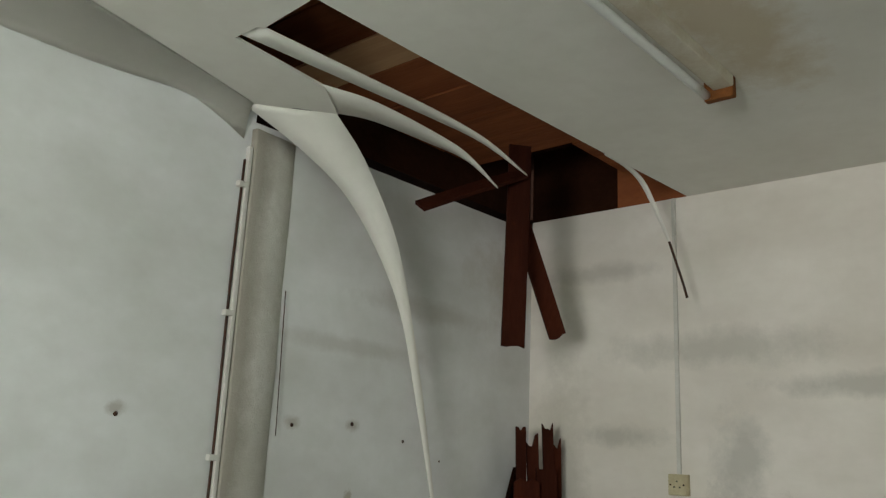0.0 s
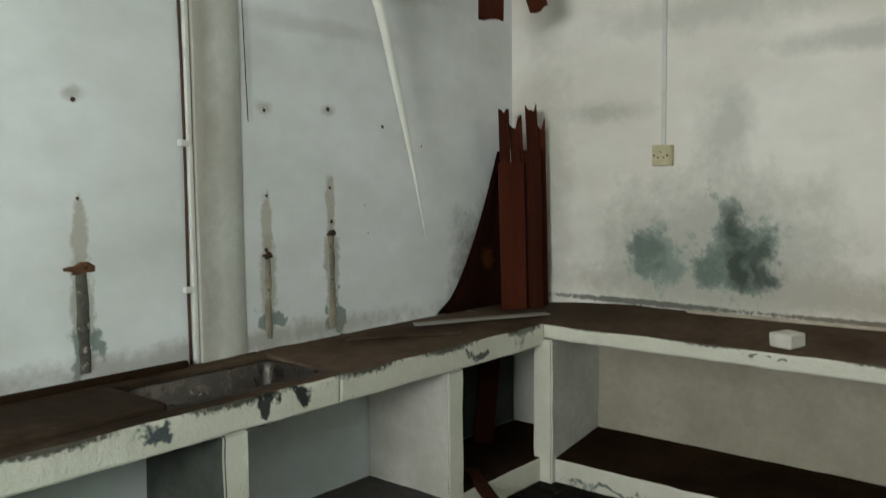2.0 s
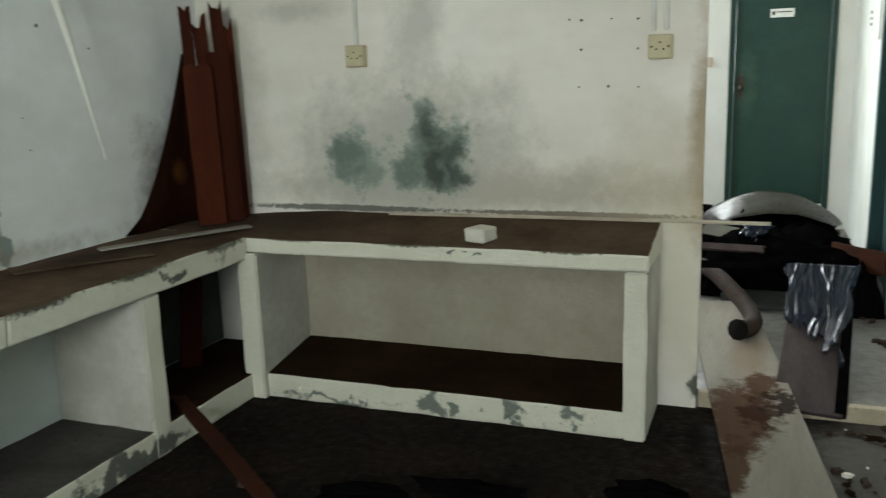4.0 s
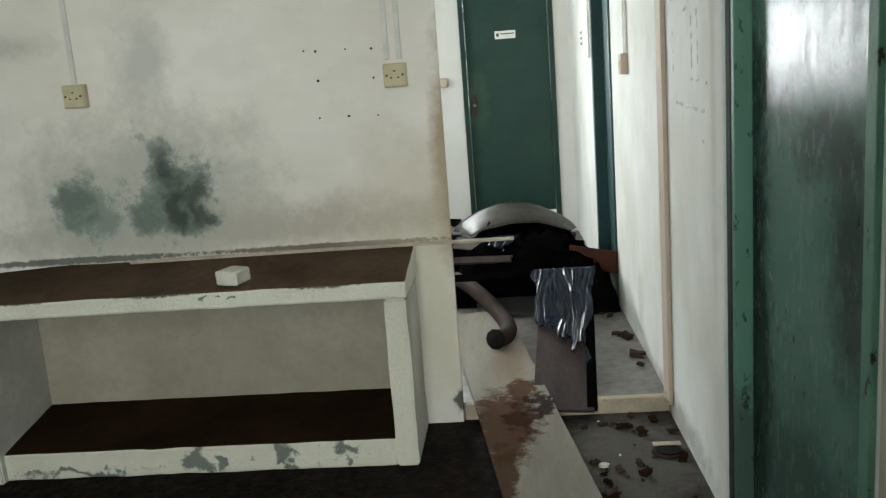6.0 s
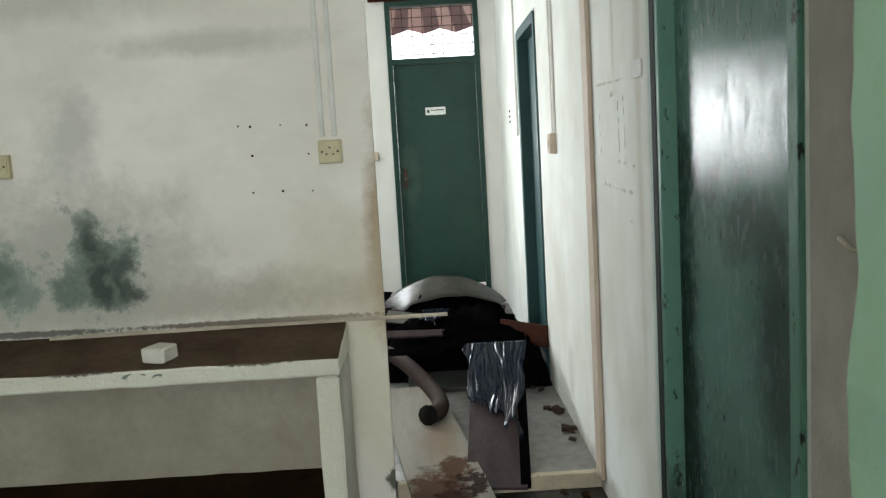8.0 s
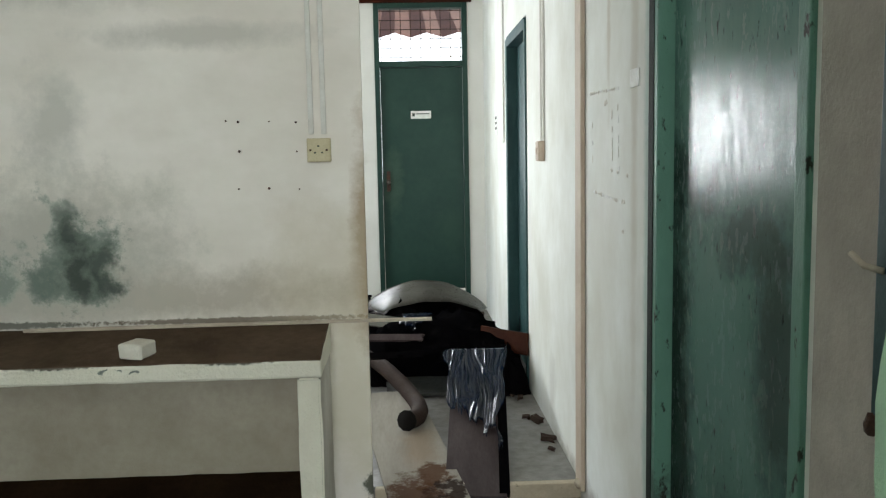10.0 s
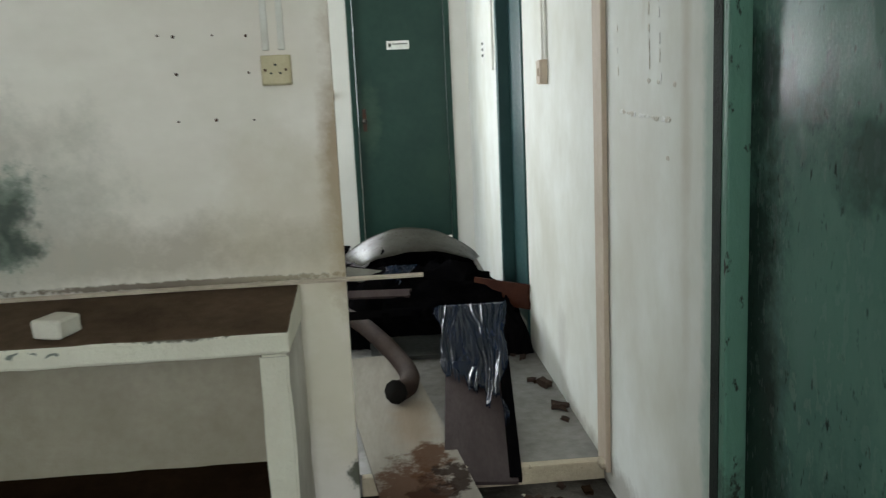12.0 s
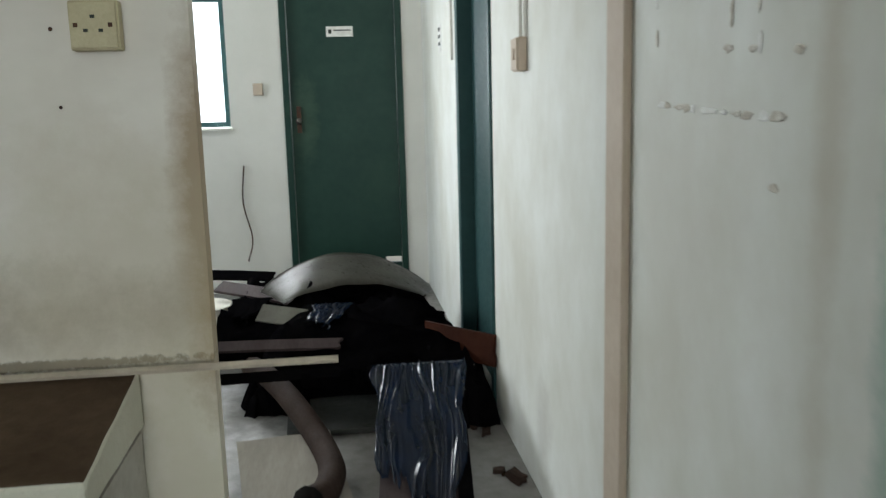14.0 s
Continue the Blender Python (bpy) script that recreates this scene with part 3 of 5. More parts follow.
for v in bm.verts:
    if v.co.x < 0.55 and v.co.y > 1.59:
        v.co.y += 0.035 * noise.noise(Vector((0, 0, v.co.z * 4))) + 0.016 * noise.noise(Vector((3, 0, v.co.z * 17)))
        v.co.x += 0.004 * noise.noise(Vector((7, 0, v.co.z * 12)))
structure("wall_east_green", bm, green_wall_paint, "pale green painted wall with ragged paint edge", "wall")
structure("wall_south", holed("y", -2.5, -2.3, XA, 0.54, -0.1, CEIL, [(-0.80, 0.50, 1.2, 2.35)]), plaster_hall, "whitewashed wall with an added window, out of view", "wall")
structure("wall_far", holed("y", 8.3, 8.5, -2.8, 0.95, -0.1, CEIL, [(-0.16, 0.66, -0.1, 2.80), (-1.24, -0.52, 1.21, 2.08)]), plaster_hall,
          "whitewashed end wall with a green door and a window", "wall")
structure("wall_hall_west", holed("x", -2.8, -2.6, FB + WN, 8.3, -0.1, CEIL, [(6.15, 7.65, 1.05, 2.45)]), plaster_hall, "whitewashed wall with an added window, out of view", "wall")
structure("ceiling_hall", block(-2.8, 0.95, FB + WN, 8.5, CEIL, CEIL + 0.05), ceiling_paint, "dull white board ceiling of the passage", "ceiling")

# the kitchen ceiling, with the torn hole along the west wall
bm = bmesh.new()
hole = [(-1.515, 4.2), (-1.55, 3.5), (-1.575, 2.9), (-1.60, 2.34), (-1.61, 1.86), (-1.885, 1.885), (-1.895, 1.865), (-2.015, 1.865), (-2.06, 2.30), (-2.21, 2.50), (-2.30, 2.36), (XA + 0.001, 2.26)]
ring = [bm.verts.new((x, y, CEIL)) for x, y in [(XA + 0.001, 1.5), (XA + 0.001, -2.5), (0.95, -2.5), (0.95, FB), *hole]]
f = bm.faces.new(ring)
top = bmesh.ops.extrude_face_region(bm, geom=[f])
bmesh.ops.translate(bm, verts=[v for v in top["geom"] if isinstance(v, bmesh.types.BMVert)], vec=(0, 0, 0.010))
bmesh.ops.triangulate(bm, faces=bm.faces)
structure("ceiling_kitchen", bm, ceiling_paint, "dull white ceiling board with a torn hole", "ceiling")
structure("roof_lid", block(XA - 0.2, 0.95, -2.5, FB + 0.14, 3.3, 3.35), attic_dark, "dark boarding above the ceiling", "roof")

# the edge of the ceiling board, sagging down the west wall
bm = bmesh.new()
rows = []
for i in range(61):
    y = -2.3 + 4.53 * i / 60
    low = 0.07 - 0.025 * math.exp(-((y - 1.95) / 0.22) ** 2) + 0.075 * max(0.0, (y - 1.95) / 0.28) ** 1.5
    wide = 0.34 - 0.30 * max(0.0, min(1.0, (y - 1.0) / 1.23)) ** 1.3
    rows.append([bm.verts.new((XA + 0.002 + wide * k / 8, y, CEIL - 0.0015 - low * (1 - k / 8) ** 2.2)) for k in range(9)])
for a, b in zip(rows, rows[1:]):
    for k in range(8):
        bm.faces.new((a[k], b[k], b[k + 1], a[k + 1]))
bmesh.ops.solidify(bm, geom=bm.faces, thickness=-0.001)
for f in bm.faces:
    f.smooth = True
structure("ceiling_edge", bm, ceiling_paint, "sagging edge of the dull white ceiling board", "ceiling")

# planks seen through the hole
attic = tagged(new("attic_boarding"), "brown wooden planks above the torn ceiling", "boarding", kind="structure")
y = 1.55
k = 0
rnd = random.Random(5)
while y < 4.15:
    w = 0.22 + 0.07 * rnd.random()
    zz = 3.06 + 0.012 * rnd.random()
    x0 = XA + 0.01 if y < 3.45 else -1.86 + 0.05 * rnd.random()
    part("plank", soften(block(x0, -1.25, y, min(y + w - 0.006, 4.19), zz, zz + 0.02), 0.003, 1), attic_pale if k == 3 else attic_wood, attic,
         "tan plank" if k == 3 else "")
    y += w
    k += 1

# ---- doors and windows ----


def flush_door(name, x, y0, y1, z1, leaf_mat, frame_mat, label, recess=0.05):
    """A closed door in the long wall, its leaf set back in a timber frame."""
    d = thing(name, x, (y0 + y1) / 2, 0.0, label, "door")
    d["kind"] = "structure"
    t = 0.055
    child("frame", block(x - 0.012, x + 0.10, y1 - t, y1 + 0.02, 0.0, z1, 0.005), frame_mat, d)
    child("frame", block(x - 0.012, x + 0.10, y0 - 0.02, y0 + t * 0.5, 0.0, z1, 0.005), frame_mat, d)
    child("frame", block(x - 0.012, x + 0.10, y0 + t * 0.5, y1 - t, z1 - t, z1 + 0.012, 0.005), frame_mat, d)
    leaf = child("leaf", block(x + recess, x + recess + 0.04, y0 + t * 0.5 + 0.003, y1 - t - 0.003, 0.02, z1 - t - 0.004, 0.003), leaf_mat, d)
    child("panel", block(x + recess + 0.04, x + 0.145, y0, y1, 0.0, z1 - 0.06), leaf_mat, d)
    return d


jamb_black = surface("mildew_black_seam", (0.012, 0.015, 0.012), 0.7, second=(0.025, 0.04, 0.032), amount=0.7, scale=6, bump=0.3)
mouldy_frame = surface("green_frame_paint_mildewed", (0.135, 0.275, 0.215), 0.45, second=(0.095, 0.21, 0.155), amount=0.6, scale=4.0,
                       third=(0.02, 0.025, 0.018), scale3=30, cut3=0.60, bump=0.2, stretch=(1, 1, 0.5),
                       spots=[((0.8, 3.11, 1.32), (0.1, 0.035, 0.06), (0.02, 0.022, 0.017), 0.8, 26.0), ((0.8, 3.12, 1.0), (0.1, 0.025, 0.25), (0.02, 0.022, 0.017), 0.7, 26.0),
                              ((0.8, 3.15, 0.3), (0.1, 0.05, 0.3), (0.04, 0.05, 0.04), 0.6, 14.0)])
d1 = flush_door("door_1", XR, 2.29, 3.20, 2.10, door_green, mouldy_frame, "glossy green painted door with dark mildew, closed", 0.035)
child("seam", block(XR - 0.014, XR - 0.0005, 3.176, 3.222, 0.0, 2.11), jamb_black, d1, "black mildewed gap beside the frame")
flush_door("door_2", XR, 5.72, 6.60, 2.24, frame_teal, frame_teal, "dark teal painted door in a deep frame, closed", 0.06)

far = thing("door_3", 0.25, 8.3, HALL, "dark green wooden door with a bright transom", "door")
far["kind"] = "structure"
child("frame", block(-0.158, -0.115, 8.285, 8.40, HALL, 2.80, 0.004), door_far, far)
child("frame", block(0.615, 0.658, 8.285, 8.40, HALL, 2.80, 0.004), door_far, far)
child("frame", block(-0.115, 0.615, 8.285, 8.40, 2.755, 2.80, 0.004), door_far, far)
child("transom_bar", block(-0.115, 0.615, 8.285, 8.40, 2.25, 2.30, 0.004), door_far, far)
bm = bmesh.new()
box(bm, -0.112, 0.612, 8.32, 8.36, HALL + 0.035, 0.225)
box(bm, -0.112, 0.50, 8.32, 8.36, 0.225, 0.268)
box(bm, -0.112, 0.612, 8.32, 8.36, 0.268, 2.247)
leaf = child("leaf", bm, door_far, far, "door leaf with a broken corner")
handle = child("handle", block(-0.075, -0.045, 8.296, 8.32, 1.16, 1.34, 0.004), dark_metal, leaf, "small dark lock plate")
tube("knob", [(-0.06, 8.32, 1.24), (-0.06, 8.27, 1.24), (-0.06, 8.262, 1.24)], 0.022, steel, handle)
bm = bmesh.new()
for i in range(9):
    x = -0.10 + i * 0.088
    box(bm, x - 0.003, x + 0.003, 8.345, 8.352, 2.30, 2.755)
for j in range(6):
    z = 2.34 + j * 0.08
    box(bm, -0.115, 0.615, 8.352, 8.358, z - 0.003, z + 0.003)
child("wire_mesh", bm, dark_metal, far, "thin wire grid across the transom")
sign = thing("door_sign", 0.25, 8.32, 1.80, "small white printed plate on the green door", "sign")
child("plate", block(0.150, 0.330, 8.314, 8.319, 1.80, 1.868, 0.001), paper, sign)
child("emblem", block(0.164, 0.186, 8.311, 8.3145, 1.82, 1.848), ink, sign, "dark round emblem")
child("text_bar", block(0.20, 0.315, 8.312, 8.3145, 1.838, 1.846), ink, sign, "unreadable line of print")

win = thing("window_1", -0.88, 8.4, 1.21, "bright window with a dark frame", "window")
win["kind"] = "structure"
for a, b, c, d in ((-1.238, -1.20, 1.215, 2.075), (-0.56, -0.522, 1.215, 2.075), (-1.20, -0.56, 1.215, 1.25), (-1.20, -0.56, 2.04, 2.075), (-0.895, -0.865, 1.25, 2.04)):
    child("window_frame", block(a, b, 8.36, 8.41, c, d, 0.003), frame_teal, win)
structure("window_sill", block(-1.25, -0.51, 8.27, 8.36, 1.19, 1.208, 0.003), plaster_hall, "plain plastered window sill", "sill")
# Windows out of view, added as openings for the rear, hall and side lamps.
for nm, a, b, wall in (("window_2", -0.80, 0.50, "s"), ("window_3", 6.15, 7.65, "w"), ("window_4", -0.75, 0.75, "e")):
    w = thing(nm, 0, 0, 1.05, "plain window with a dark frame, added out of view", "window")
    w["kind"] = "structure"
    z0, z1 = (1.05, 2.45) if wall == "w" else ((1.2, 2.35) if wall == "s" else (1.35, 2.6))
    for u0, u1, c, d in ((a, a + 0.05, z0, z1), (b - 0.05, b, z0, z1), (a + 0.05, b - 0.05, z0, z0 + 0.04), (a + 0.05, b - 0.05, z1 - 0.04, z1)):
        if wall == "s":
            bm = block(u0, u1, -2.42, -2.36, c, d)
        elif wall == "w":
            bm = block(-2.72, -2.66, u0, u1, c, d)
        else:
            bm = block(0.70, 0.76, u0, u1, c, d)
        child("window_frame", bm, frame_teal, w)

# the yard outside
structure("ground", block(-60, 60, 8.5, 120, -0.25, -0.15), grass_mat, "pale concrete yard", "ground")
nb = thing("neighbouring_roof", 0.5, 13.0, -0.15, "weathered red corrugated roof of a shed outside", "shed")
bm = bmesh.new()
cols = 90
rows = []
for s in (0, 1):
    row = []
    for i in range(cols + 1):
        x = -4 + 9 * i / cols
        row.append(bm.verts.new((x, 11.5 + 3.0 * s, 2.98 + 0.9 * s + 0.03 * math.cos(i * math.pi / 2))))
    rows.append(row)
for i in range(cols):
    bm.faces.new((rows[0][i], rows[0][i + 1], rows[1][i + 1], rows[1][i]))
child("roof", bm, roof_red, nb)
for x in (-3.8, 4.8):
    child("post", block(x - 0.06, x + 0.06, 11.7, 11.82, -0.15, 3.0, 0.005), red_wood, nb)
    child("post", block(x - 0.06, x + 0.06, 14.2, 14.32, -0.15, 3.76, 0.005), red_wood, nb)
# Added emissive board, seen as glare through the windows and transom.
structure("backdrop_glow", block(-40, 40, 60, 60.1, -0.2, 14), glare, "glowing board standing for the bright distance beyond the yard", "backdrop")

# ---- the masonry counter ----
CT, CU = 0.765, 0.68     # top and underside of the slab
FY, FX = 3.785, -1.965   # front faces of the two legs
counter = thing("masonry_counter", -2.1, 3.9, 0.0, "L-shaped whitewashed masonry counter with peeling paint and brown top", "counter")


def worn_slab(name, x0, x1, y0, y1, z0, z1, mats, label="", step=0.06, jitter=0.006, drop=0.0, lift=0.0):
    """A cast slab with an uneven, chipped front; its top takes the first material, its sides the second."""
    bm = bmesh.new()
    box(bm, x0, x1, y0, y1, z0, z1)
    for axis, a, b in ((0, x0, x1), (1, y0, y1)):
        n = max(1, int((b - a) / step))
        for i in range(1, n):
            co = [0, 0, 0]
            co[axis] = a + (b - a) * i / n
            no = [0, 0, 0]
            no[axis] = 1
            bmesh.ops.bisect_plane(bm, geom=list(bm.verts) + list(bm.edges) + list(bm.faces), plane_co=co, plane_no=no)
    edges = [e for e in bm.edges if len(e.link_faces) == 2 and e.calc_face_angle(0) > 1.0]
    bmesh.ops.bevel(bm, geom=edges, offset=0.010, segments=2, affect="EDGES", profile=0.5)
    for v in bm.verts:
        far_off = min(v.co.x - XA, FB - v.co.y) / 0.45
        if v.co.z > (z0 + z1) / 2:
            v.co.z -= drop * min(1.0, max(0.0, far_off))
            v.co.z += lift * max(0.0, 1 - (FB - v.co.y) / 0.415) * min(1.0, max(0.0, (v.co.x - XA - 0.1) / 0.5))
        q = v.co * 9
        v.co += Vector((noise.noise(q), noise.noise(q + Vector((7, 0, 0))), 0.6 * noise.noise(q + Vector((0, 9, 0))))) * jitter
    for f in bm.faces:
        behind = z1 > 0.5 and x1 <= FX + 0.001 and f.normal.z > -0.5 and f.calc_center_median().x < FX - 0.03
        f.material_index = 0 if f.normal.z > 0.75 or behind else 1
    return child(name, bm, mats, counter, label)


paint2 = [counter_top, counter_paint]
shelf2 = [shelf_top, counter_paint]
SX0, SX1, SY0, SY1 = -2.36, -2.03, 1.90, 2.52     # the sink's opening
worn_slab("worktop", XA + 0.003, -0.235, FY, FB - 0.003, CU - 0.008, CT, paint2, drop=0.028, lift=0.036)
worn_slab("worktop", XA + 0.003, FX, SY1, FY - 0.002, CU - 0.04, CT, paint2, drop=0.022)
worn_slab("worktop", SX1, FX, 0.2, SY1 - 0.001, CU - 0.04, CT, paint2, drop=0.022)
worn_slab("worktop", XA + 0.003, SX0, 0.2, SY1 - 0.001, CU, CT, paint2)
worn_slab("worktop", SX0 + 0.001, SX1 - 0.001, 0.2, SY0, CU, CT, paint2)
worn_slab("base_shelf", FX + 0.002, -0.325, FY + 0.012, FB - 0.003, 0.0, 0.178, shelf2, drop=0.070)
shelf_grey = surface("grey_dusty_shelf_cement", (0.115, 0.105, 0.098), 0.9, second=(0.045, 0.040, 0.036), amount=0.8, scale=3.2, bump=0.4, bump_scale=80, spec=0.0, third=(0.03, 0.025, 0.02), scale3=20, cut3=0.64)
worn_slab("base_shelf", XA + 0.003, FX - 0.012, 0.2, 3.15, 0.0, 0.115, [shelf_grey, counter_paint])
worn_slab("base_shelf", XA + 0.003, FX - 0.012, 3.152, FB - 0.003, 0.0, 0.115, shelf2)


def upright(x0, x1, y0, y1, dark=False):
    bm = block(x0, x1, y0, y1, 0.0, CU - (0.041 if x1 < FX else 0.009))
    bmesh.ops.subdivide_edges(bm, edges=[e for e in bm.edges if abs(e.verts[0].co.z - e.verts[1].co.z) > 0.1], cuts=7)
    bmesh.ops.bevel(bm, geom=[e for e in bm.edges if len(e.link_faces) == 2 and e.calc_face_angle(0) > 1.0], offset=0.007, segments=2, affect="EDGES")
    for v in bm.verts:
        v.co += Vector((noise.noise(v.co * 8), noise.noise(v.co * 8 + Vector((5, 0, 0))), 0)) * 0.005
    # With dark set, the near side face carries the shade under the sink.
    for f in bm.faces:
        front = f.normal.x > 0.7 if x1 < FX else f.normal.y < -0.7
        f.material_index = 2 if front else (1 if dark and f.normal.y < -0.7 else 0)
    return child("upright", bm, [counter_inner, darkened, counter_paint], counter)


# Back of the long bay is a darker grey-beige than the wall.
bay_dull = surface("dull_bay_cement", (0.42, 0.385, 0.31), 0.9, second=(0.28, 0.245, 0.185), amount=0.7, scale=3.0, bump=0.25, third=(0.12, 0.11, 0.09), scale3=18, cut3=0.70)
child("bay_back", block(FX + 0.052, -0.327, FB - 0.012, FB - 0.003, 0.10, CU - 0.012), bay_dull, counter, "dull cement back of the bay, darker than the wall")
# Corner bay's shade is painted as a near-black back.
child("bay_back", block(XA + 0.003, XA + 0.012, 3.17, FB - 0.014, 0.118, CU - 0.045), darkened, counter, "cement back of the corner bay, shade put into its colour")
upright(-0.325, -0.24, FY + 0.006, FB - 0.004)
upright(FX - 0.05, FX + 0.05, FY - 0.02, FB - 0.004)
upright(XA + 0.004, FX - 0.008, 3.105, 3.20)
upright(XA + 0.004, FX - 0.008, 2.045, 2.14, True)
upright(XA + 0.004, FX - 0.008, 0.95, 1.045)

sink = thing("kitchen_sink", -2.2, 2.1, CT, "grimy stainless steel sink sunk into the counter", "sink")
bm = bmesh.new()
D = 0.15
zt = CT - 0.022
r_in = [(SX0 + 0.02, SY0 + 0.03), (SX1 - 0.02, SY0 + 0.03), (SX1 - 0.02, SY1 - 0.02), (SX0 + 0.02, SY1 - 0.02)]


def rounded(rect, r, n=5):
    (x0, y0), (x1, y1) = rect[0], rect[2]
    out = []
    for cx, cy, a in ((x1 - r, y1 - r, 0), (x0 + r, y1 - r, 90), (x0 + r, y0 + r, 180), (x1 - r, y0 + r, 270)):
        out += [(cx + r * math.cos(radians(a + 90 * i / n)), cy + r * math.sin(radians(a + 90 * i / n))) for i in range(n + 1)]
    return out


loops = []
for inset, z, r in ((0.0, zt, 0.05), (0.006, zt - 0.012, 0.048), (0.018, zt - D + 0.03, 0.045), (0.045, zt - D, 0.03)):
    rect = [(r_in[0][0] + inset, r_in[0][1] + inset), None, (r_in[2][0] - inset, r_in[2][1] - inset)]
    loops.append([bm.verts.new((x, y, z)) for x, y in rounded(rect, r)])
for a, b in zip(loops, loops[1:]):
    for i in range(len(a)):
        bm.faces.new((a[i], a[(i + 1) % len(a)], b[(i + 1) % len(b)], b[i]))
bm.faces.new(loops[-1])
basin = child("basin", bm, steel, sink, smooth=True)
bm = bmesh.new()
box(bm, -2.385, r_in[0][0], 1.20, 2.548, zt - 0.004, zt)
box(bm, r_in[2][0], -2.008, 1.20, 2.548, zt - 0.004, zt)
box(bm, r_in[0][0], r_in[2][0], r_in[2][1], 2.548, zt - 0.004, zt)
box(bm, r_in[0][0], r_in[2][0], 1.20, r_in[0][1], zt - 0.004, zt)
bmesh.ops.remove_doubles(bm, verts=bm.verts, dist=1e-5)
child("drainer", bm, steel_grimy, sink, "stained draining board")
for i in range(5):
    x = -2.31 + i * 0.055
    child("rib", block(x, x + 0.018, 1.28, 1.80, zt, zt + 0.005, 0.002), steel_grimy, sink)
tube("waste", [(-2.205, 2.24, zt - D), (-2.205, 2.24, zt - D + 0.006)], 0.035, dark_metal, basin, "dark waste outlet")
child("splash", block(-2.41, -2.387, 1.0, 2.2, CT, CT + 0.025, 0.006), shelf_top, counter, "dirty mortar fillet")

# ---- wall fittings in the kitchen ----
pil = thing("boxed_pipe_column", XA, 2.36, CT, "plastered pipe column with shade painted on its left side", "column")
bm = bmesh.new()
prof = [(0.0, 2.266), (0.026, 2.268), (0.030, 2.275), (0.024, 2.33), (0.024, 2.38), (0.018, 2.43), (0.007, 2.475), (0.0, 2.486)]
ringz = []
for i in range(24):
    z = CT + (2.80 - CT) * i / 23
    ringz.append([bm.verts.new((XA + dx + 0.003 * noise.noise(Vector((dy * 9, z * 3, 1))), yy + 0.006 * noise.noise(Vector((z * 2, 3, dy))), z)) for dx, yy in prof for dy in (yy,)])
for a, b in zip(ringz, ringz[1:]):
    for i in range(len(prof) - 1):
        bm.faces.new((a[i], a[i + 1], b[i + 1], b[i]))
bm.faces.new(ringz[-1])
# The long spot paints shade down the column's left side.
column_paint = surface("column_paint_shaded_left", (0.66, 0.65, 0.60), 0.75, second=(0.46, 0.44, 0.38), amount=0.7, scale=3, bump=0.2,
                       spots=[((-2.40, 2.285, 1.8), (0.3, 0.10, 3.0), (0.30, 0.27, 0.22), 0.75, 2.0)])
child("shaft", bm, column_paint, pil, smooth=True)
tube("cable", [(XA + 0.008, 2.238 + 0.003 * math.sin(z * 5), z) for z in [CT + i * 0.1 for i in range(20)]], 0.005, dark_metal, pil, "dark thin cable")
child("cover_strip", block(XA + 0.002, XA + 0.026, 2.246, 2.262, CT, 2.72, 0.003), plastic_white, pil)
for z in (1.02, 1.53, 2.05, 2.55):
    child("clip", block(XA + 0.002, XA + 0.028, 2.215, 2.256, z, z + 0.022, 0.004), plastic_white, pil)
tube("hanging_wire", [(XA + 0.012, 2.493 + 0.0008 * i, 2.19 - i * 0.028) for i in range(21)], 0.002, dark_metal)
tagged(bpy.data.objects["hanging_wire"], "thin dark wire hanging down the wall", "wire")


def socket(x, y, z, s, label):
    """A square surface-mounted outlet box on the north wall."""
    o = thing("socket_box", x, y, z - s / 2, label, "socket", "sockets on the wall")
    child("back_box", block(x - s / 2, x + s / 2, y - 0.032, y - 0.001, z - s / 2, z + s / 2, 0.005), plastic_cream, o)
    plate = child("face_plate", block(x - s / 2 + 0.004, x + s / 2 - 0.004, y - 0.040, y - 0.032, z - s / 2 + 0.004, z + s / 2 - 0.004, 0.003), plastic_cream, o)
    for dx, dz in ((0, 0.016), (-0.014, -0.010), (0.014, -0.010)):
        child("pin_hole", block(x + dx - 0.004, x + dx + 0.004, y - 0.0415, y - 0.0395, z + dz - 0.003, z + dz + 0.003), ink, plate)
    for dx in (-0.032, 0.032):
        child("screw", block(x + dx - 0.004, x + dx + 0.004, y - 0.0415, y - 0.0395, z - 0.004, z + 0.004), dark_metal, plate)
    return o


socket(-1.583, FB, 1.506, 0.095, "yellowed cream socket outlet on the mouldy wall")
socket(-0.255, FB, 1.493, 0.094, "yellowed cream socket outlet near the wall's end")
for x, off in ((-1.585, 0.0), (-0.285, 0.0), (-0.235, 0.0)):
    o = thing("conduit", x, FB, 1.56, "narrow white cable conduit up the wall", "conduit", "cable conduits")
    child("channel", block(x - 0.010, x + 0.010, FB - 0.014, FB - 0.001, 1.556, CEIL - 0.002, 0.003), plastic_white, o)


def nail(x, y, z, axis, s=0.012, depth=0.006):
    """A wall plug or nail left in the wall."""
    d = (1, 0, 0) if axis == "x" else (0, -1, 0)
    p = Vector((x, y, z))
    ob = tube("wall_nail", [p, p + Vector(d) * depth * 0.7, p + Vector(d) * depth], s, dark_metal, taper=[0.8, 1, 0.5])
    return tagged(ob, "rusty nail plug stuck in the plaster", "nail", "nails in the walls")


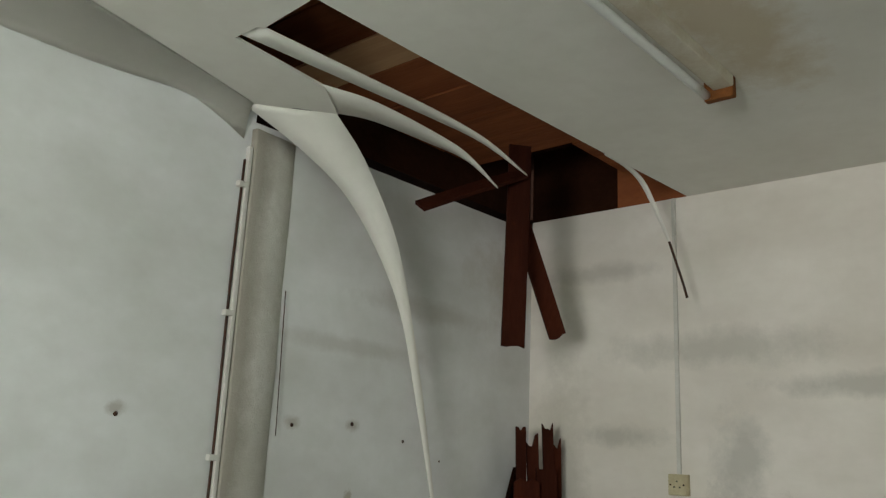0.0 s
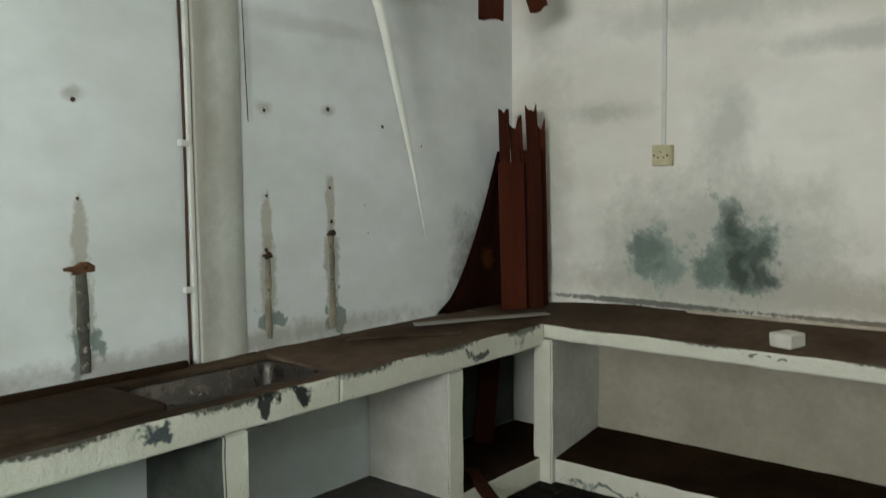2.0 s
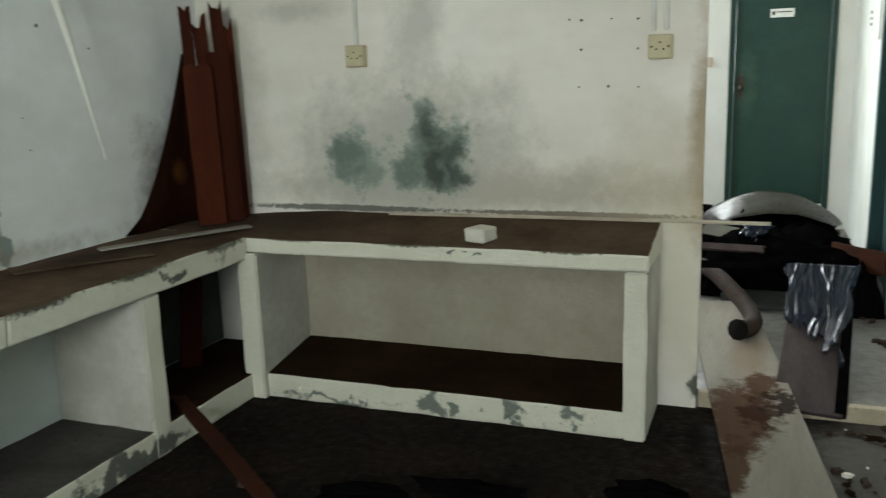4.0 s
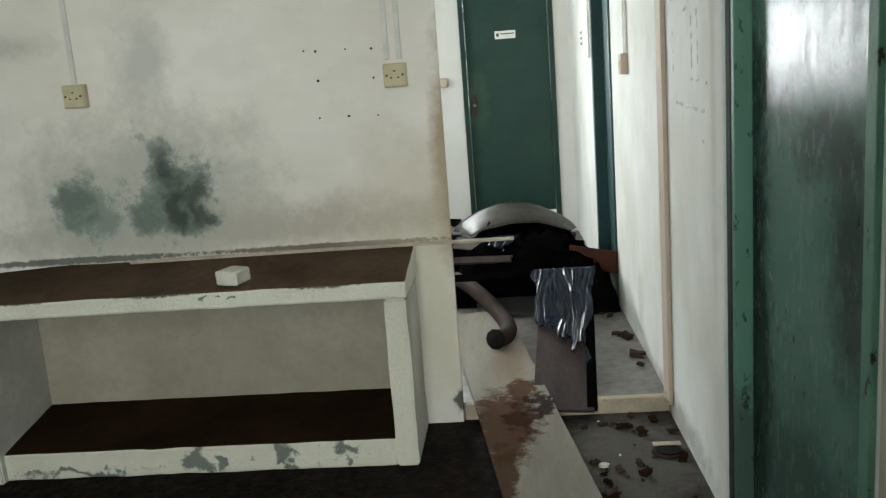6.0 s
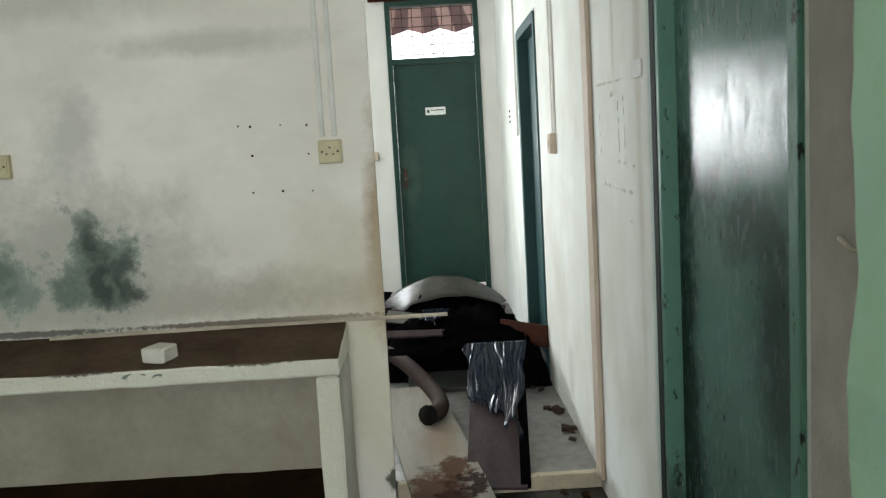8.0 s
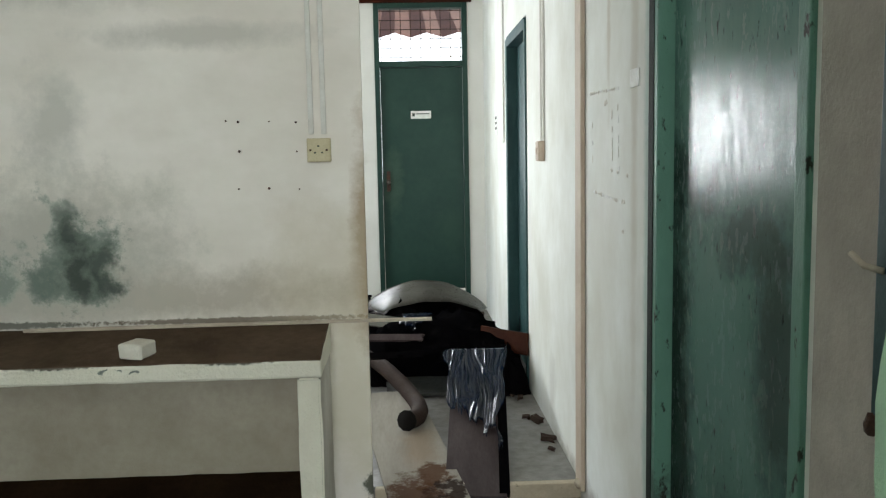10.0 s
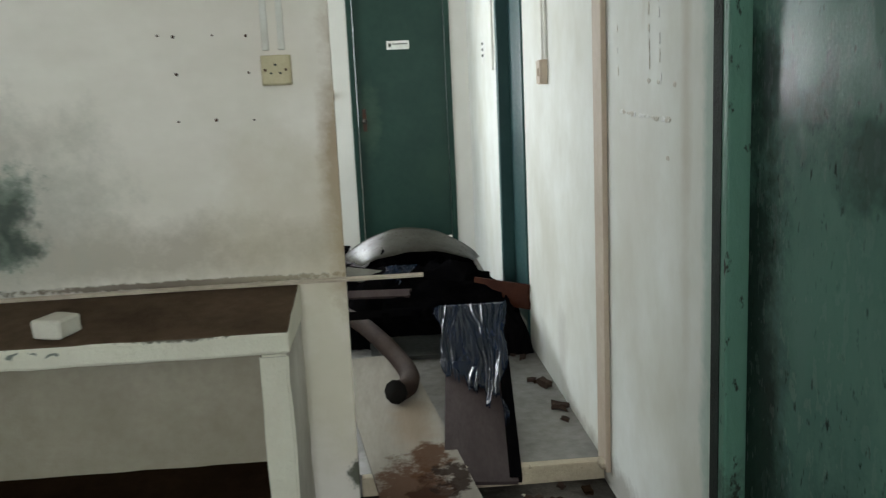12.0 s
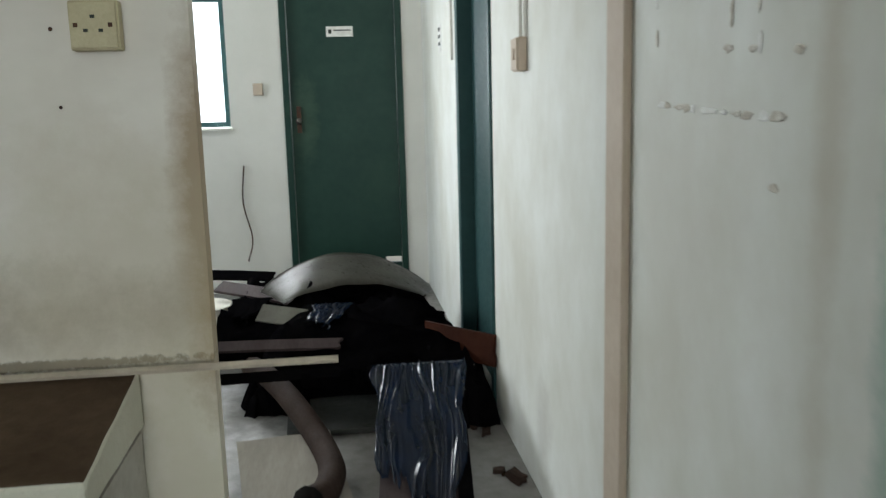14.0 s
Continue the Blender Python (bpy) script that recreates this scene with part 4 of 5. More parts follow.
for y, z, s in ((1.857, 1.668, 0.014), (2.591, 1.675, 0.013), (2.912, 1.697, 0.016), (3.227, 1.639, 0.013), (3.48, 1.56, 0.008), (3.80, 1.24, 0.008),
                (2.592, 1.352, 0.016), (2.914, 1.378, 0.016), (2.919, 1.239, 0.020), (2.584, 1.145, 0.022), (3.11, 1.30, 0.007), (3.13, 1.18, 0.008),
                (1.857, 1.36, 0.015), (2.92, 1.15, 0.018)):
    nail(XA, y, z, "x", s * (0.6 if z > 1.5 else 0.4), 0.003)
for x, z, s in ((-0.572, 1.494, 0.008), (-0.345, 1.49, 0.006), (-0.572, 1.61, 0.008), (-0.62, 1.615, 0.006), (-0.345, 1.605, 0.007), (-0.58, 1.345, 0.006),
                (-0.46, 1.345, 0.008), (-0.34, 1.34, 0.005), (-0.45, 1.61, 0.005)):
    nail(x, FB, z, "y", s * 0.7, 0.003)

rust_brown = surface("dull_brown_rust", (0.15, 0.066, 0.032), 0.9, second=(0.06, 0.035, 0.022), amount=0.8, scale=22, bump=0.5)
# remains of plastered-over pipes
for y, z0, z1, w in ((2.59, 0.80, 1.13, 0.026), (2.918, 0.80, 1.20, 0.030), (1.858, 0.80, 1.14, 0.034)):
    o = thing("pipe_scar", XA, y, z0, "rough mortar ridge with rust where a pipe ran", "pipe mark", "old pipe marks")
    bm = bmesh.new()
    rows = []
    for i in range(15):
        z = z0 + (z1 - z0) * i / 14
        ww = w * (0.75 + 0.4 * noise.noise(Vector((y * 7, z * 14, 2))))
        rows.append([bm.verts.new((XA - 0.002 + h, y + u * ww + 0.006 * noise.noise(Vector((z * 9, y, 0))), z)) for u, h in ((-1, 0), (-0.5, 0.0045), (0.1, 0.006), (0.6, 0.004), (1, 0))])
    for a, b in zip(rows, rows[1:]):
        for i in range(4):
            bm.faces.new((a[i], a[i + 1], b[i + 1], b[i]))
    scar = surface("mortar_with_rust", (0.40, 0.35, 0.26), 0.9, second=(0.16, 0.14, 0.11), amount=0.9, scale=9, bump=0.5, third=(0.07, 0.08, 0.07), scale3=30, cut3=0.6)
    if y == 1.858:
        scar = surface("dark_pipe_stain", (0.17, 0.155, 0.13), 0.9, second=(0.05, 0.048, 0.042), amount=0.9, scale=9, bump=0.5, third=(0.36, 0.33, 0.27), scale3=22, cut3=0.62)
    child("ridge", bm, scar, o)
    rusted = y == 1.858
    child("pipe_stub", rock(XA + 0.001, y, z1 - 0.02, 0.006, 0.050 if rusted else 0.024, 0.018 if rusted else 0.013, int(z1 * 10), 3, 0.7), rust_brown if rusted else dark_metal, o,
          "rusted broken pipe collar" if rusted else "dark broken pipe collar")

# ---- ceiling lamp ----
lamp = thing("fluorescent_lamp", -0.90, 2.4, CEIL, "unlit fluorescent batten with a rusty end on the ceiling", "ceiling lamp")
child("housing", block(-0.885, -0.815, 1.85, 3.05, CEIL - 0.045, CEIL - 0.001, 0.006), lamp_body, lamp)
tube("lamp_tube", [(-0.908, 1.89 + i * 0.1145, CEIL - 0.058) for i in range(11)], 0.016, tube_glass, lamp, "white glass tube")
child("end_cap", block(-0.918, -0.815, 3.036, 3.068, CEIL - 0.078, CEIL - 0.001, 0.006), rusty, lamp, "rusted end cap")
child("end_cap", block(-0.918, -0.815, 1.846, 1.87, CEIL - 0.078, CEIL - 0.001, 0.006), rusty, lamp, "rusted end cap")

# ---- torn ceiling pieces ----
o = tagged(link("hanging_ceiling_sheet", ribbon(
    [(-2.435, 2.20, 2.892), (-2.37, 2.47, 2.76), (-2.35, 2.71, 2.625), (-2.33, 2.92, 2.385), (-2.31, 3.045, 2.14), (-2.305, 3.16, 1.787), (-2.30, 3.275, 1.405), (-2.30, 3.352, 1.128)],
    [(-2.21, 2.495, 2.893), (-2.22, 2.67, 2.76), (-2.23, 2.86, 2.535), (-2.26, 2.985, 2.35), (-2.28, 3.085, 2.118), (-2.29, 3.188, 1.80), (-2.295, 3.29, 1.405), (-2.30, 3.356, 1.125)], 0.004), ceiling_paint, True),
    "white torn ceiling sheet hanging down to a point", "ceiling sheet", "torn ceiling strips")
strips = (([(-1.885, 1.87, 2.893), (-1.86, 2.3, 2.886), (-1.85, 2.72, 2.885), (-1.83, 3.0, 2.855), (-1.83, 3.28, 2.79)],
           [(-1.985, 1.87, 2.893), (-1.945, 2.3, 2.886), (-1.915, 2.72, 2.885), (-1.865, 3.0, 2.855), (-1.835, 3.285, 2.788)]),
          ([(-2.055, 2.28, 2.893), (-1.99, 2.5, 2.885), (-1.975, 2.87, 2.865), (-1.965, 3.05, 2.83), (-1.96, 3.24, 2.745)],
           [(-2.21, 2.49, 2.893), (-2.13, 2.62, 2.885), (-2.06, 2.89, 2.86), (-2.0, 3.06, 2.825), (-1.965, 3.245, 2.743)]),
          ([(-1.535, 3.48, 2.892), (-1.55, 3.70, 2.895), (-1.55, 3.85, 2.85), (-1.51, 3.95, 2.65), (-1.47, 3.98, 2.50)],
           [(-1.565, 3.48, 2.892), (-1.575, 3.70, 2.893), (-1.575, 3.85, 2.845), (-1.525, 3.952, 2.65), (-1.475, 3.982, 2.50)]))
for l, r in strips:
    tagged(link("ceiling_strip", ribbon(l, r, 0.004), ceiling_paint, True), "thin white torn strip of ceiling sheet", "ceiling strip", "torn ceiling strips")
tube("cable_end", curve_points([(-1.50, 3.96, 2.60), (-1.475, 3.975, 2.50), (-1.45, 3.99, 2.40), (-1.437, 4.0, 2.335)], 4), 0.006, dark_metal)
tagged(bpy.data.objects["cable_end"], "dark frayed cable end dangling from the torn strip", "cable")

# planks that hang out of the hole
for p0, p1, w, fc, s in (((-2.0, 3.455, 3.02), (-2.0, 3.435, 2.063), 0.105, (1, -0.9, 0), 1),
                         ((-2.03, 3.49, 2.70), (-2.0, 3.80, 2.155), 0.085, (1, -0.8, 0), 2),
                         ((-1.98, 3.46, 2.88), (-2.17, 2.96, 2.62), 0.075, (0.6, -0.3, 0.9), 3)):
    tagged(link("hanging_plank", plank(p0, p1, w, 0.018, fc, 0.012, s), red_wood), "reddish brown plank hanging from the ceiling hole", "plank", "loose red planks")

# planks stacked upright in the corner
for p0, p1, w, fc, rg, s in (((-2.28, 3.945, CT), (-2.30, 3.93, 1.77), 0.05, (1, -1, 0), 0.05, 11),
                             ((-2.24, 4.02, CT), (-2.27, 3.985, 1.72), 0.06, (1, -1, 0), 0.10, 12),
                             ((-2.20, 4.10, CT), (-2.23, 4.06, 1.785), 0.055, (1, -1, 0), 0.06, 13),
                             ((-2.20, 4.11, CT), (-2.215, 4.10, 1.725), 0.07, (1, -0.8, 0), 0.09, 14),
                             ((-2.24, 3.93, CT), (-2.25, 3.92, 1.50), 0.125, (1, -1, 0), 0.02, 15),
                             ((-2.19, 4.025, CT), (-2.205, 4.02, 1.56), 0.10, (1, -1, 0), 0.03, 16)):
    tagged(link("leaning_plank", plank(p0, p1, w, 0.02, fc, rg, s), red_wood), "reddish brown split plank leaning upright in the corner", "plank", "loose red planks")
# warped dark sheet behind them
bm = bmesh.new()
rows = []
for i in range(13):
    s = i / 12
    z = CT + 0.002 + 0.78 * s
    y0 = 3.56 + 0.49 * s ** 0.62
    rows.append([bm.verts.new((XA + 0.012 + 0.05 * (1 - s) ** 2.2 * (k / 7) + 0.010 * math.sin(k), y0 + (4.10 - y0) * k / 7, z)) for k in range(8)])
for a, b in zip(rows, rows[1:]):
    for k in range(7):
        bm.faces.new((a[k], a[k + 1], b[k + 1], b[k]))
bmesh.ops.solidify(bm, geom=bm.faces, thickness=0.006)
tagged(link("warped_board", bm, sheet_dark, True), "dark brown warped hardboard slumped against the wall", "board")

# things on the counter
bm = block(-0.955, -0.865, 3.815, 3.925, CT + 0.003, CT + 0.058)
bmesh.ops.subdivide_edges(bm, edges=bm.edges, cuts=2, use_grid_fill=True)
for v in bm.verts:
    v.co += Vector((noise.noise(v.co * 12), noise.noise(v.co * 12 + Vector((4, 0, 0))), noise.noise(v.co * 10) * 0.6)) * 0.009
bmesh.ops.rotate(bm, verts=bm.verts, cent=(-0.905, 3.87, CT), matrix=Matrix.Rotation(radians(-16), 3, "Z"))
low = min(v.co.z for v in bm.verts)
bmesh.ops.translate(bm, verts=bm.verts, vec=(0.0, 0.0, CT - 0.015 - low))
bm2 = soften(bm, 0.006, 1)
tagged(link("white_block", bm2, block_white), "chipped white plaster block on the counter", "block")
tagged(link("long_batten", plank((-1.445, 4.160, CT + 0.036), (0.178, 4.152, CT + 0.042), 0.013, 0.009, (0, -0.5, 1), 0.004, 4), batten_pale),
       "long pale batten lying along the counter's back edge", "batten")
for p0, p1, w, s in (((-2.33, 3.30, CT + 0.003), (-2.04, 3.93, CT - 0.002), 0.04, 31), ((-2.36, 2.9, CT + 0.003), (-2.12, 3.35, CT - 0.008), 0.10, 32)):
    tagged(link("flat_plank", plank(p0, p1, w, 0.008, (0.05, 0, 1), 0.01, s), counter_top if s == 32 else ply_pale), "thin dusty slat lying flat on the counter", "slat")
tagged(link("fallen_plank", plank((-2.10, 3.40, 0.128), (-1.36, 2.925, 0.012), 0.065, 0.018, (0.1, 0.2, 1), 0.01, 7), sheet_dark), "dark reddish plank sloping from the shelf to the floor", "plank", "loose red planks")
tagged(link("shelf_plank", plank((-2.30, 3.75, 0.125), (-2.28, 3.80, 0.66), 0.10, 0.018, (1, -0.6, 0), 0.03, 8), red_wood), "dark red plank standing inside the counter bay", "plank", "loose red planks")

# ---- fittings on the long wall ----
sw = thing("switch_box", XR, 5.20, 1.43, "small cream wall switch on the long wall", "switch")
child("back_box", block(XR - 0.03, XR - 0.001, 5.075, 5.165, 1.425, 1.53, 0.004), beige_trim, sw)
child("face_plate", block(XR - 0.036, XR - 0.03, 5.079, 5.161, 1.429, 1.526, 0.002), beige_trim, sw)
child("rocker", block(XR - 0.041, XR - 0.036, 5.105, 5.135, 1.46, 1.495, 0.002), beige_trim, sw)
for y, z0 in ((5.085, 1.532), (5.155, 1.532), (6.78, 1.55)):
    o = thing("conduit", XR, y, z0, "narrow white cable conduit up the wall", "conduit", "cable conduits")
    child("channel", block(XR - 0.013, XR - 0.001, y - 0.01, y + 0.01, z0, CEIL - 0.002, 0.003), plastic_white, o)
o = thing("notice", XR, 7.3, 1.6, "small printed notice stuck on the wall", "notice")
child("sheet", block(XR - 0.004, XR - 0.001, 7.24, 7.36, 1.62, 1.78), paper, o)
for z in (1.66, 1.70, 1.74):
    child("text_bar", block(XR - 0.006, XR - 0.004, 7.26, 7.34, z, z + 0.018), ink, o)
strip = thing("cover_strip", XR, 4.18, HALL, "brownish vertical cover strip on the long wall", "wall strip")
child("batten", block(XR - 0.020, XR - 0.001, 4.125, 4.235, HALL, CEIL - 0.002, 0.004), beige_trim, strip)
child("foot", rock(XR - 0.02, 4.17, HALL, 0.018, 0.04, 0.022, 3), step_paint, strip, "crumbled mortar at the foot")
rnd = random.Random(21)


def flake(y, z, a, b, seed):
    """A thin torn scrap on the long wall."""
    r = random.Random(seed)
    bm = bmesh.new()
    ring = []
    for k in range(9):
        t = k / 9 * math.tau
        q = 0.55 + 0.6 * r.random()
        ring.append((y + a * q * math.cos(t), z + b * q * math.sin(t)))
    lo = [bm.verts.new((XR - 0.001, p, q)) for p, q in ring]
    hi = [bm.verts.new((XR - 0.0022, y + (p - y) * 0.7, z + (q - z) * 0.7)) for p, q in ring]
    bm.faces.new(hi)
    bm.faces.new(lo[::-1])
    for k in range(9):
        bm.faces.new((lo[k], lo[(k + 1) % 9], hi[(k + 1) % 9], hi[k]))
    return bm


marks = thing("tape_residue", XR, 3.8, 1.3, "brown and white glue marks from a torn poster", "glue marks")
for (y0, z0), (y1, z1), n in (((4.02, 1.685), (3.60, 1.672), 11), ((3.98, 1.315), (3.52, 1.295), 12), ((4.0, 1.60), (3.99, 1.40), 3), ((3.62, 1.62), (3.60, 1.38), 5), ((3.70, 1.60), (3.69, 1.42), 4)):
    for i in range(n):
        s = (i + rnd.random() * 0.6) / n
        yy, zz = y0 + (y1 - y0) * s, z0 + (z1 - z0) * s
        a, b = 0.012 + 0.018 * rnd.random(), 0.004 + 0.007 * rnd.random()
        if n < 6:
            a, b = b * 0.8, a
        child("mark", flake(yy, zz, a, b * 0.9, int(yy * 1000 + zz * 777)), glue if rnd.random() < 0.6 else paper, marks)
child("mark", flake(3.79, 1.635, 0.028, 0.012, 5), glue, marks)
for yy, zz in ((3.62, 1.395), (3.70, 1.40), (3.55, 1.20), (3.50, 1.385)):
    child("mark", flake(yy, zz, 0.017, 0.008, int(yy * 1000)), glue, marks)
# A glint of light, made as a thin white patch.
tagged(link("paper_scrap", block(XR - 0.006, XR - 0.001, 3.365, 3.455, 1.66, 1.715, 0.001), paper), "small white patch standing for a glint of light on the wall", "paper")
board = thing("dark_board", XR, 1.85, 1.06, "dark board hung on the wall beside the green door", "board")
child("panel", block(XR - 0.03, XR - 0.005, 1.61, 2.015, 1.06, 2.6, 0.004), frame_teal, board)
child("foot", rock(XR - 0.03, 2.008, 1.03, 0.012, 0.012, 0.02, 9), dark_metal, board)
tube("wire_twig", [(XR - 0.032, 1.99, 1.28), (XR - 0.045, 2.02, 1.285), (XR - 0.048, 2.05, 1.30)], 0.005, batten_pale, board, "pale bent wire")

# box and wire on the end wall
o = thing("junction_box", -0.32, 8.3, 1.42, "small grey junction box on the end wall", "junction box")
child("body", block(-0.355, -0.29, 8.27, 8.299, 1.42, 1.50, 0.004), beige_trim, o)
child("lid", block(-0.350, -0.295, 8.264, 8.27, 1.425, 1.495, 0.002), beige_trim, o)
tube("loose_wire", curve_points([(-0.45, 8.285, 0.95), (-0.47, 8.28, 0.7), (-0.42, 8.27, 0.45), (-0.45, 8.2, 0.30)], 5), 0.005, dark_metal)
tagged(bpy.data.objects["loose_wire"], "thin dark wire hanging on the end wall", "wire")

# ---- the passage floor ----
tagged(link("plywood_sheet", plank((0.275, 3.30, 0.010), (-0.045, 5.34, 0.165), 0.33, 0.012, (0, 0, 1), 0.01, 51), ply_pale),
       "pale plywood sheet with reddish brown stain lying over the step", "plywood")
# soaked panel sloping off the heap, with blue film on it
o = thing("lintel_board", 0.25, 8.3, 2.80, "dark red board above the end door", "board")
child("board", block(-0.30, 0.70, 8.262, 8.298, 2.80, 2.88, 0.004), red_wood, o)
panel = thing("soaked_panel", 0.40, 4.8, HALL, "grey brown soaked panel sloping off the heap", "panel")
child("sheet", plank((0.345, 4.16, 0.045), (0.46, 5.42, 0.335), 0.26, 0.014, (0, -0.3, 1), 0.0, 52), panel_mauve, panel)
child("edge_batten", plank((0.468, 4.17, 0.045), (0.590, 5.40, 0.330), 0.045, 0.024, (0.1, -0.3, 1), 0.02, 65), black_film, panel, "black wet batten along the panel's edge")


def film(name, x0, x1, y0, y1, z0, z1, mat, label, folds=8, sag=0.030, cols=70, rows=70, ragged=0.5):
    """A crumpled plastic sheet from (y0, z0) up to (y1, z1)."""
    bm = bmesh.new()
    grid = []
    for j in range(rows + 1):
        s = j / rows
        row = []
        for i in range(cols + 1):
            u = i / cols
            narrow = 0.62 + 0.38 * s
            x = (x0 + x1) / 2 + 0.10 * (s - 0.5) + (x1 - x0) * (u - 0.5) * narrow + 0.014 * noise.noise(Vector((u * 4, s * 7, 5)))
            y = y0 + (y1 - y0) * s
            z = z0 + (z1 - z0) * s ** 0.9
            wq = u * folds * 0.55 + 0.9 * noise.noise(Vector((u * 2.5, s * 1.8, 4)))
            ridge = 1 - min(1, 4.5 * abs(noise.noise(Vector((wq * 1.3, s * 0.7, 2)))))
            crease = 1 - min(1, 3.6 * abs(noise.noise(Vector((wq * 2.6 + s * 0.8, s * 1.5, 7)))))
            fold = 0.011 * ridge ** 3.0 + 0.0035 * crease ** 2.0 + 0.001 * noise.noise(Vector((u * 20, s * 9, 1)))
            row.append(bm.verts.new((x, y, z + sag * 0.5 + fold)))
        grid.append(row)
    for j in range(rows):
        for i in range(cols):
            u, v = i / cols, j / rows
            torn = ragged * (1.0 - 0.85 * u + 0.55 * noise.noise(Vector((u * 6.5, 3.3, 1))) + 0.22 * noise.noise(Vector((u * 23, 1.3, 1))))
            side = 0.05 + 0.10 * noise.noise(Vector((v * 5, x0, 9)))
            if v > torn and side < u < 1 - side:
                bm.faces.new((grid[j][i], grid[j][i + 1], grid[j + 1][i + 1], grid[j + 1][i]))
    loose = [q for q in bm.verts if not q.link_faces]
    bmesh.ops.delete(bm, geom=loose, context="VERTS")
    bmesh.ops.solidify(bm, geom=bm.faces, thickness=0.002)
    return tagged(link(name, bm, mat, True), label, "plastic sheet", "plastic sheets")


film("blue_plastic_sheet", 0.225, 0.60, 4.36, 5.48, 0.092, 0.352, blue_film, "creased blue-black plastic film draped down the heap", ragged=0.44, cols=140, rows=64)


def heap(name, cx, cy, rx, ry, h, mat, label, seed, category, n=44, z=HALL):
    """A low crumpled pile on the floor."""
    bm = bmesh.new()
    grid = []
    for j in range(n + 1):
        row = []
        for i in range(n + 1):
            u, v = i / n * 2 - 1, j / n * 2 - 1
            d = max(abs(u), abs(v))
            env = max(0, 1 - d ** 4)
            p = Vector((u * 2.2 + seed, v * 2.2, seed))
            q = p + Vector((noise.noise(p * 1.3), noise.noise(p * 1.3 + Vector((5, 2, 0))), 0)) * 0.9
            hh = h * env * (0.85 + 0.25 * noise.noise(q) - 0.16 * abs(noise.noise(q * 2.3)) + 0.05 * noise.noise(q * 9))
            row.append(bm.verts.new((cx + u * rx + 0.03 * noise.noise(p * 2), cy + v * ry + 0.03 * noise.noise(p * 2 + Vector((9, 0, 0))), z + 0.002 + max(0, hh))))
        grid.append(row)
    for a, b in zip(grid, grid[1:]):
        for i in range(n):
            bm.faces.new((a[i], a[i + 1], b[i + 1], b[i]))
    return tagged(link(name, bm, mat, True), label, category)


heap("plastic_mound", 0.24, 6.42, 0.50, 0.50, 0.455, black_film, "mound of crumpled black plastic sheeting on the floor", 2.0, "plastic sheet")
heap("plastic_flap", -0.10, 6.02, 0.13, 0.20, 0.16, black_film, "torn black plastic bunched round the hose", 5.0, "plastic sheet")
heap("plastic_fold", 0.615, 5.86, 0.175, 0.32, 0.31, black_film, "black plastic sheeting bunched against the wall", 8.0, "plastic sheet")
heap("plastic_scrap", -0.24, 6.95, 0.17, 0.45, 0.37, black_film, "torn black plastic scrap beside the mound", 11.0, "plastic sheet")


def draped(name, x0, x1, y0, y1, z, mat, label, seed, n=40):
    """A slack sheet that bridges the boards of the heap, its front edge folded down and torn."""
    bm = bmesh.new()
    grid = []
    for j in range(n + 1):
        v = j / n
        row = []
        for i in range(n + 1):
            u = i / n
            edge = 0.05 * noise.noise(Vector((u * 5, seed, 0))) + 0.025 * noise.noise(Vector((u * 17, seed, 3)))
            lip = max(0.0, 1 - v * 7)
            x = x0 + (x1 - x0) * u + 0.03 * noise.noise(Vector((v * 4, seed, 6)))
            y = y0 + (y1 - y0) * max(v, 0.12) + edge * (1 - v)
            crumple = 0.040 * noise.noise(Vector((x * 5, y * 5, seed))) + 0.016 * noise.noise(Vector((x * 16, y * 16, seed)))
            row.append(bm.verts.new((x, y - 0.02 * lip, z + 0.06 * v + crumple * (1 - 0.6 * lip) - lip * (0.045 + 0.6 * abs(edge)))))
        grid.append(row)
    for a, b in zip(grid, grid[1:]):
        for i in range(n):
            bm.faces.new((a[i], a[i + 1], b[i + 1], b[i]))
    bmesh.ops.solidify(bm, geom=bm.faces, thickness=0.002)
    return tagged(link(name, bm, mat, True), label, "plastic sheet", "plastic sheets")


draped("plastic_drape", 0.02, 0.66, 5.46, 6.22, 0.325, black_film, "black plastic sheeting slung over the boards of the heap", 4.0)
draped("plastic_drape", -0.42, 0.06, 6.02, 6.60, 0.285, black_film, "black plastic sheeting slung beside the mound", 9.0)
film("plastic_shred", 0.0, 0.19, 5.96, 6.20, 0.35, 0.43, blue_film, "crumpled blue-black film shred on the mound", folds=4, cols=40, rows=24)
film("plastic_shred", -0.42, -0.20, 6.30, 6.62, 0.30, 0.38, black_film, "crumpled black film shred beside the mound", folds=4, cols=40, rows=24)
# bent grey sheet on the heap
bm = bmesh.new()
rows = []
for j in range(9):
    d = j / 8
    rows.append([])
    for i in range(33):
        s = i / 32
        x = -0.09 - 0.14 * d + (0.66 + 0.22 * d) * s
        rise = math.sin(s * math.pi) ** 0.75
        z = 0.425 - 0.010 * d + (0.06 + 0.13 * d ** 0.7) * rise - 0.035 * s * d + 0.008 * noise.noise(Vector((s * 5, d * 3, 0)))
        rows[-1].append(bm.verts.new((x, 6.33 + 0.33 * d + 0.07 * math.sin(s * 3) + 0.02 * noise.noise(Vector((s * 4, 2, 7))), z)))
for a, b in zip(rows, rows[1:]):
    for i in range(32):
        bm.faces.new((a[i], a[i + 1], b[i + 1], b[i]))
bmesh.ops.solidify(bm, geom=bm.faces, thickness=0.004)
tagged(link("bent_sheet", bm, curved_grey, True), "bent grey translucent sheet arched over the rubbish heap", "sheet")
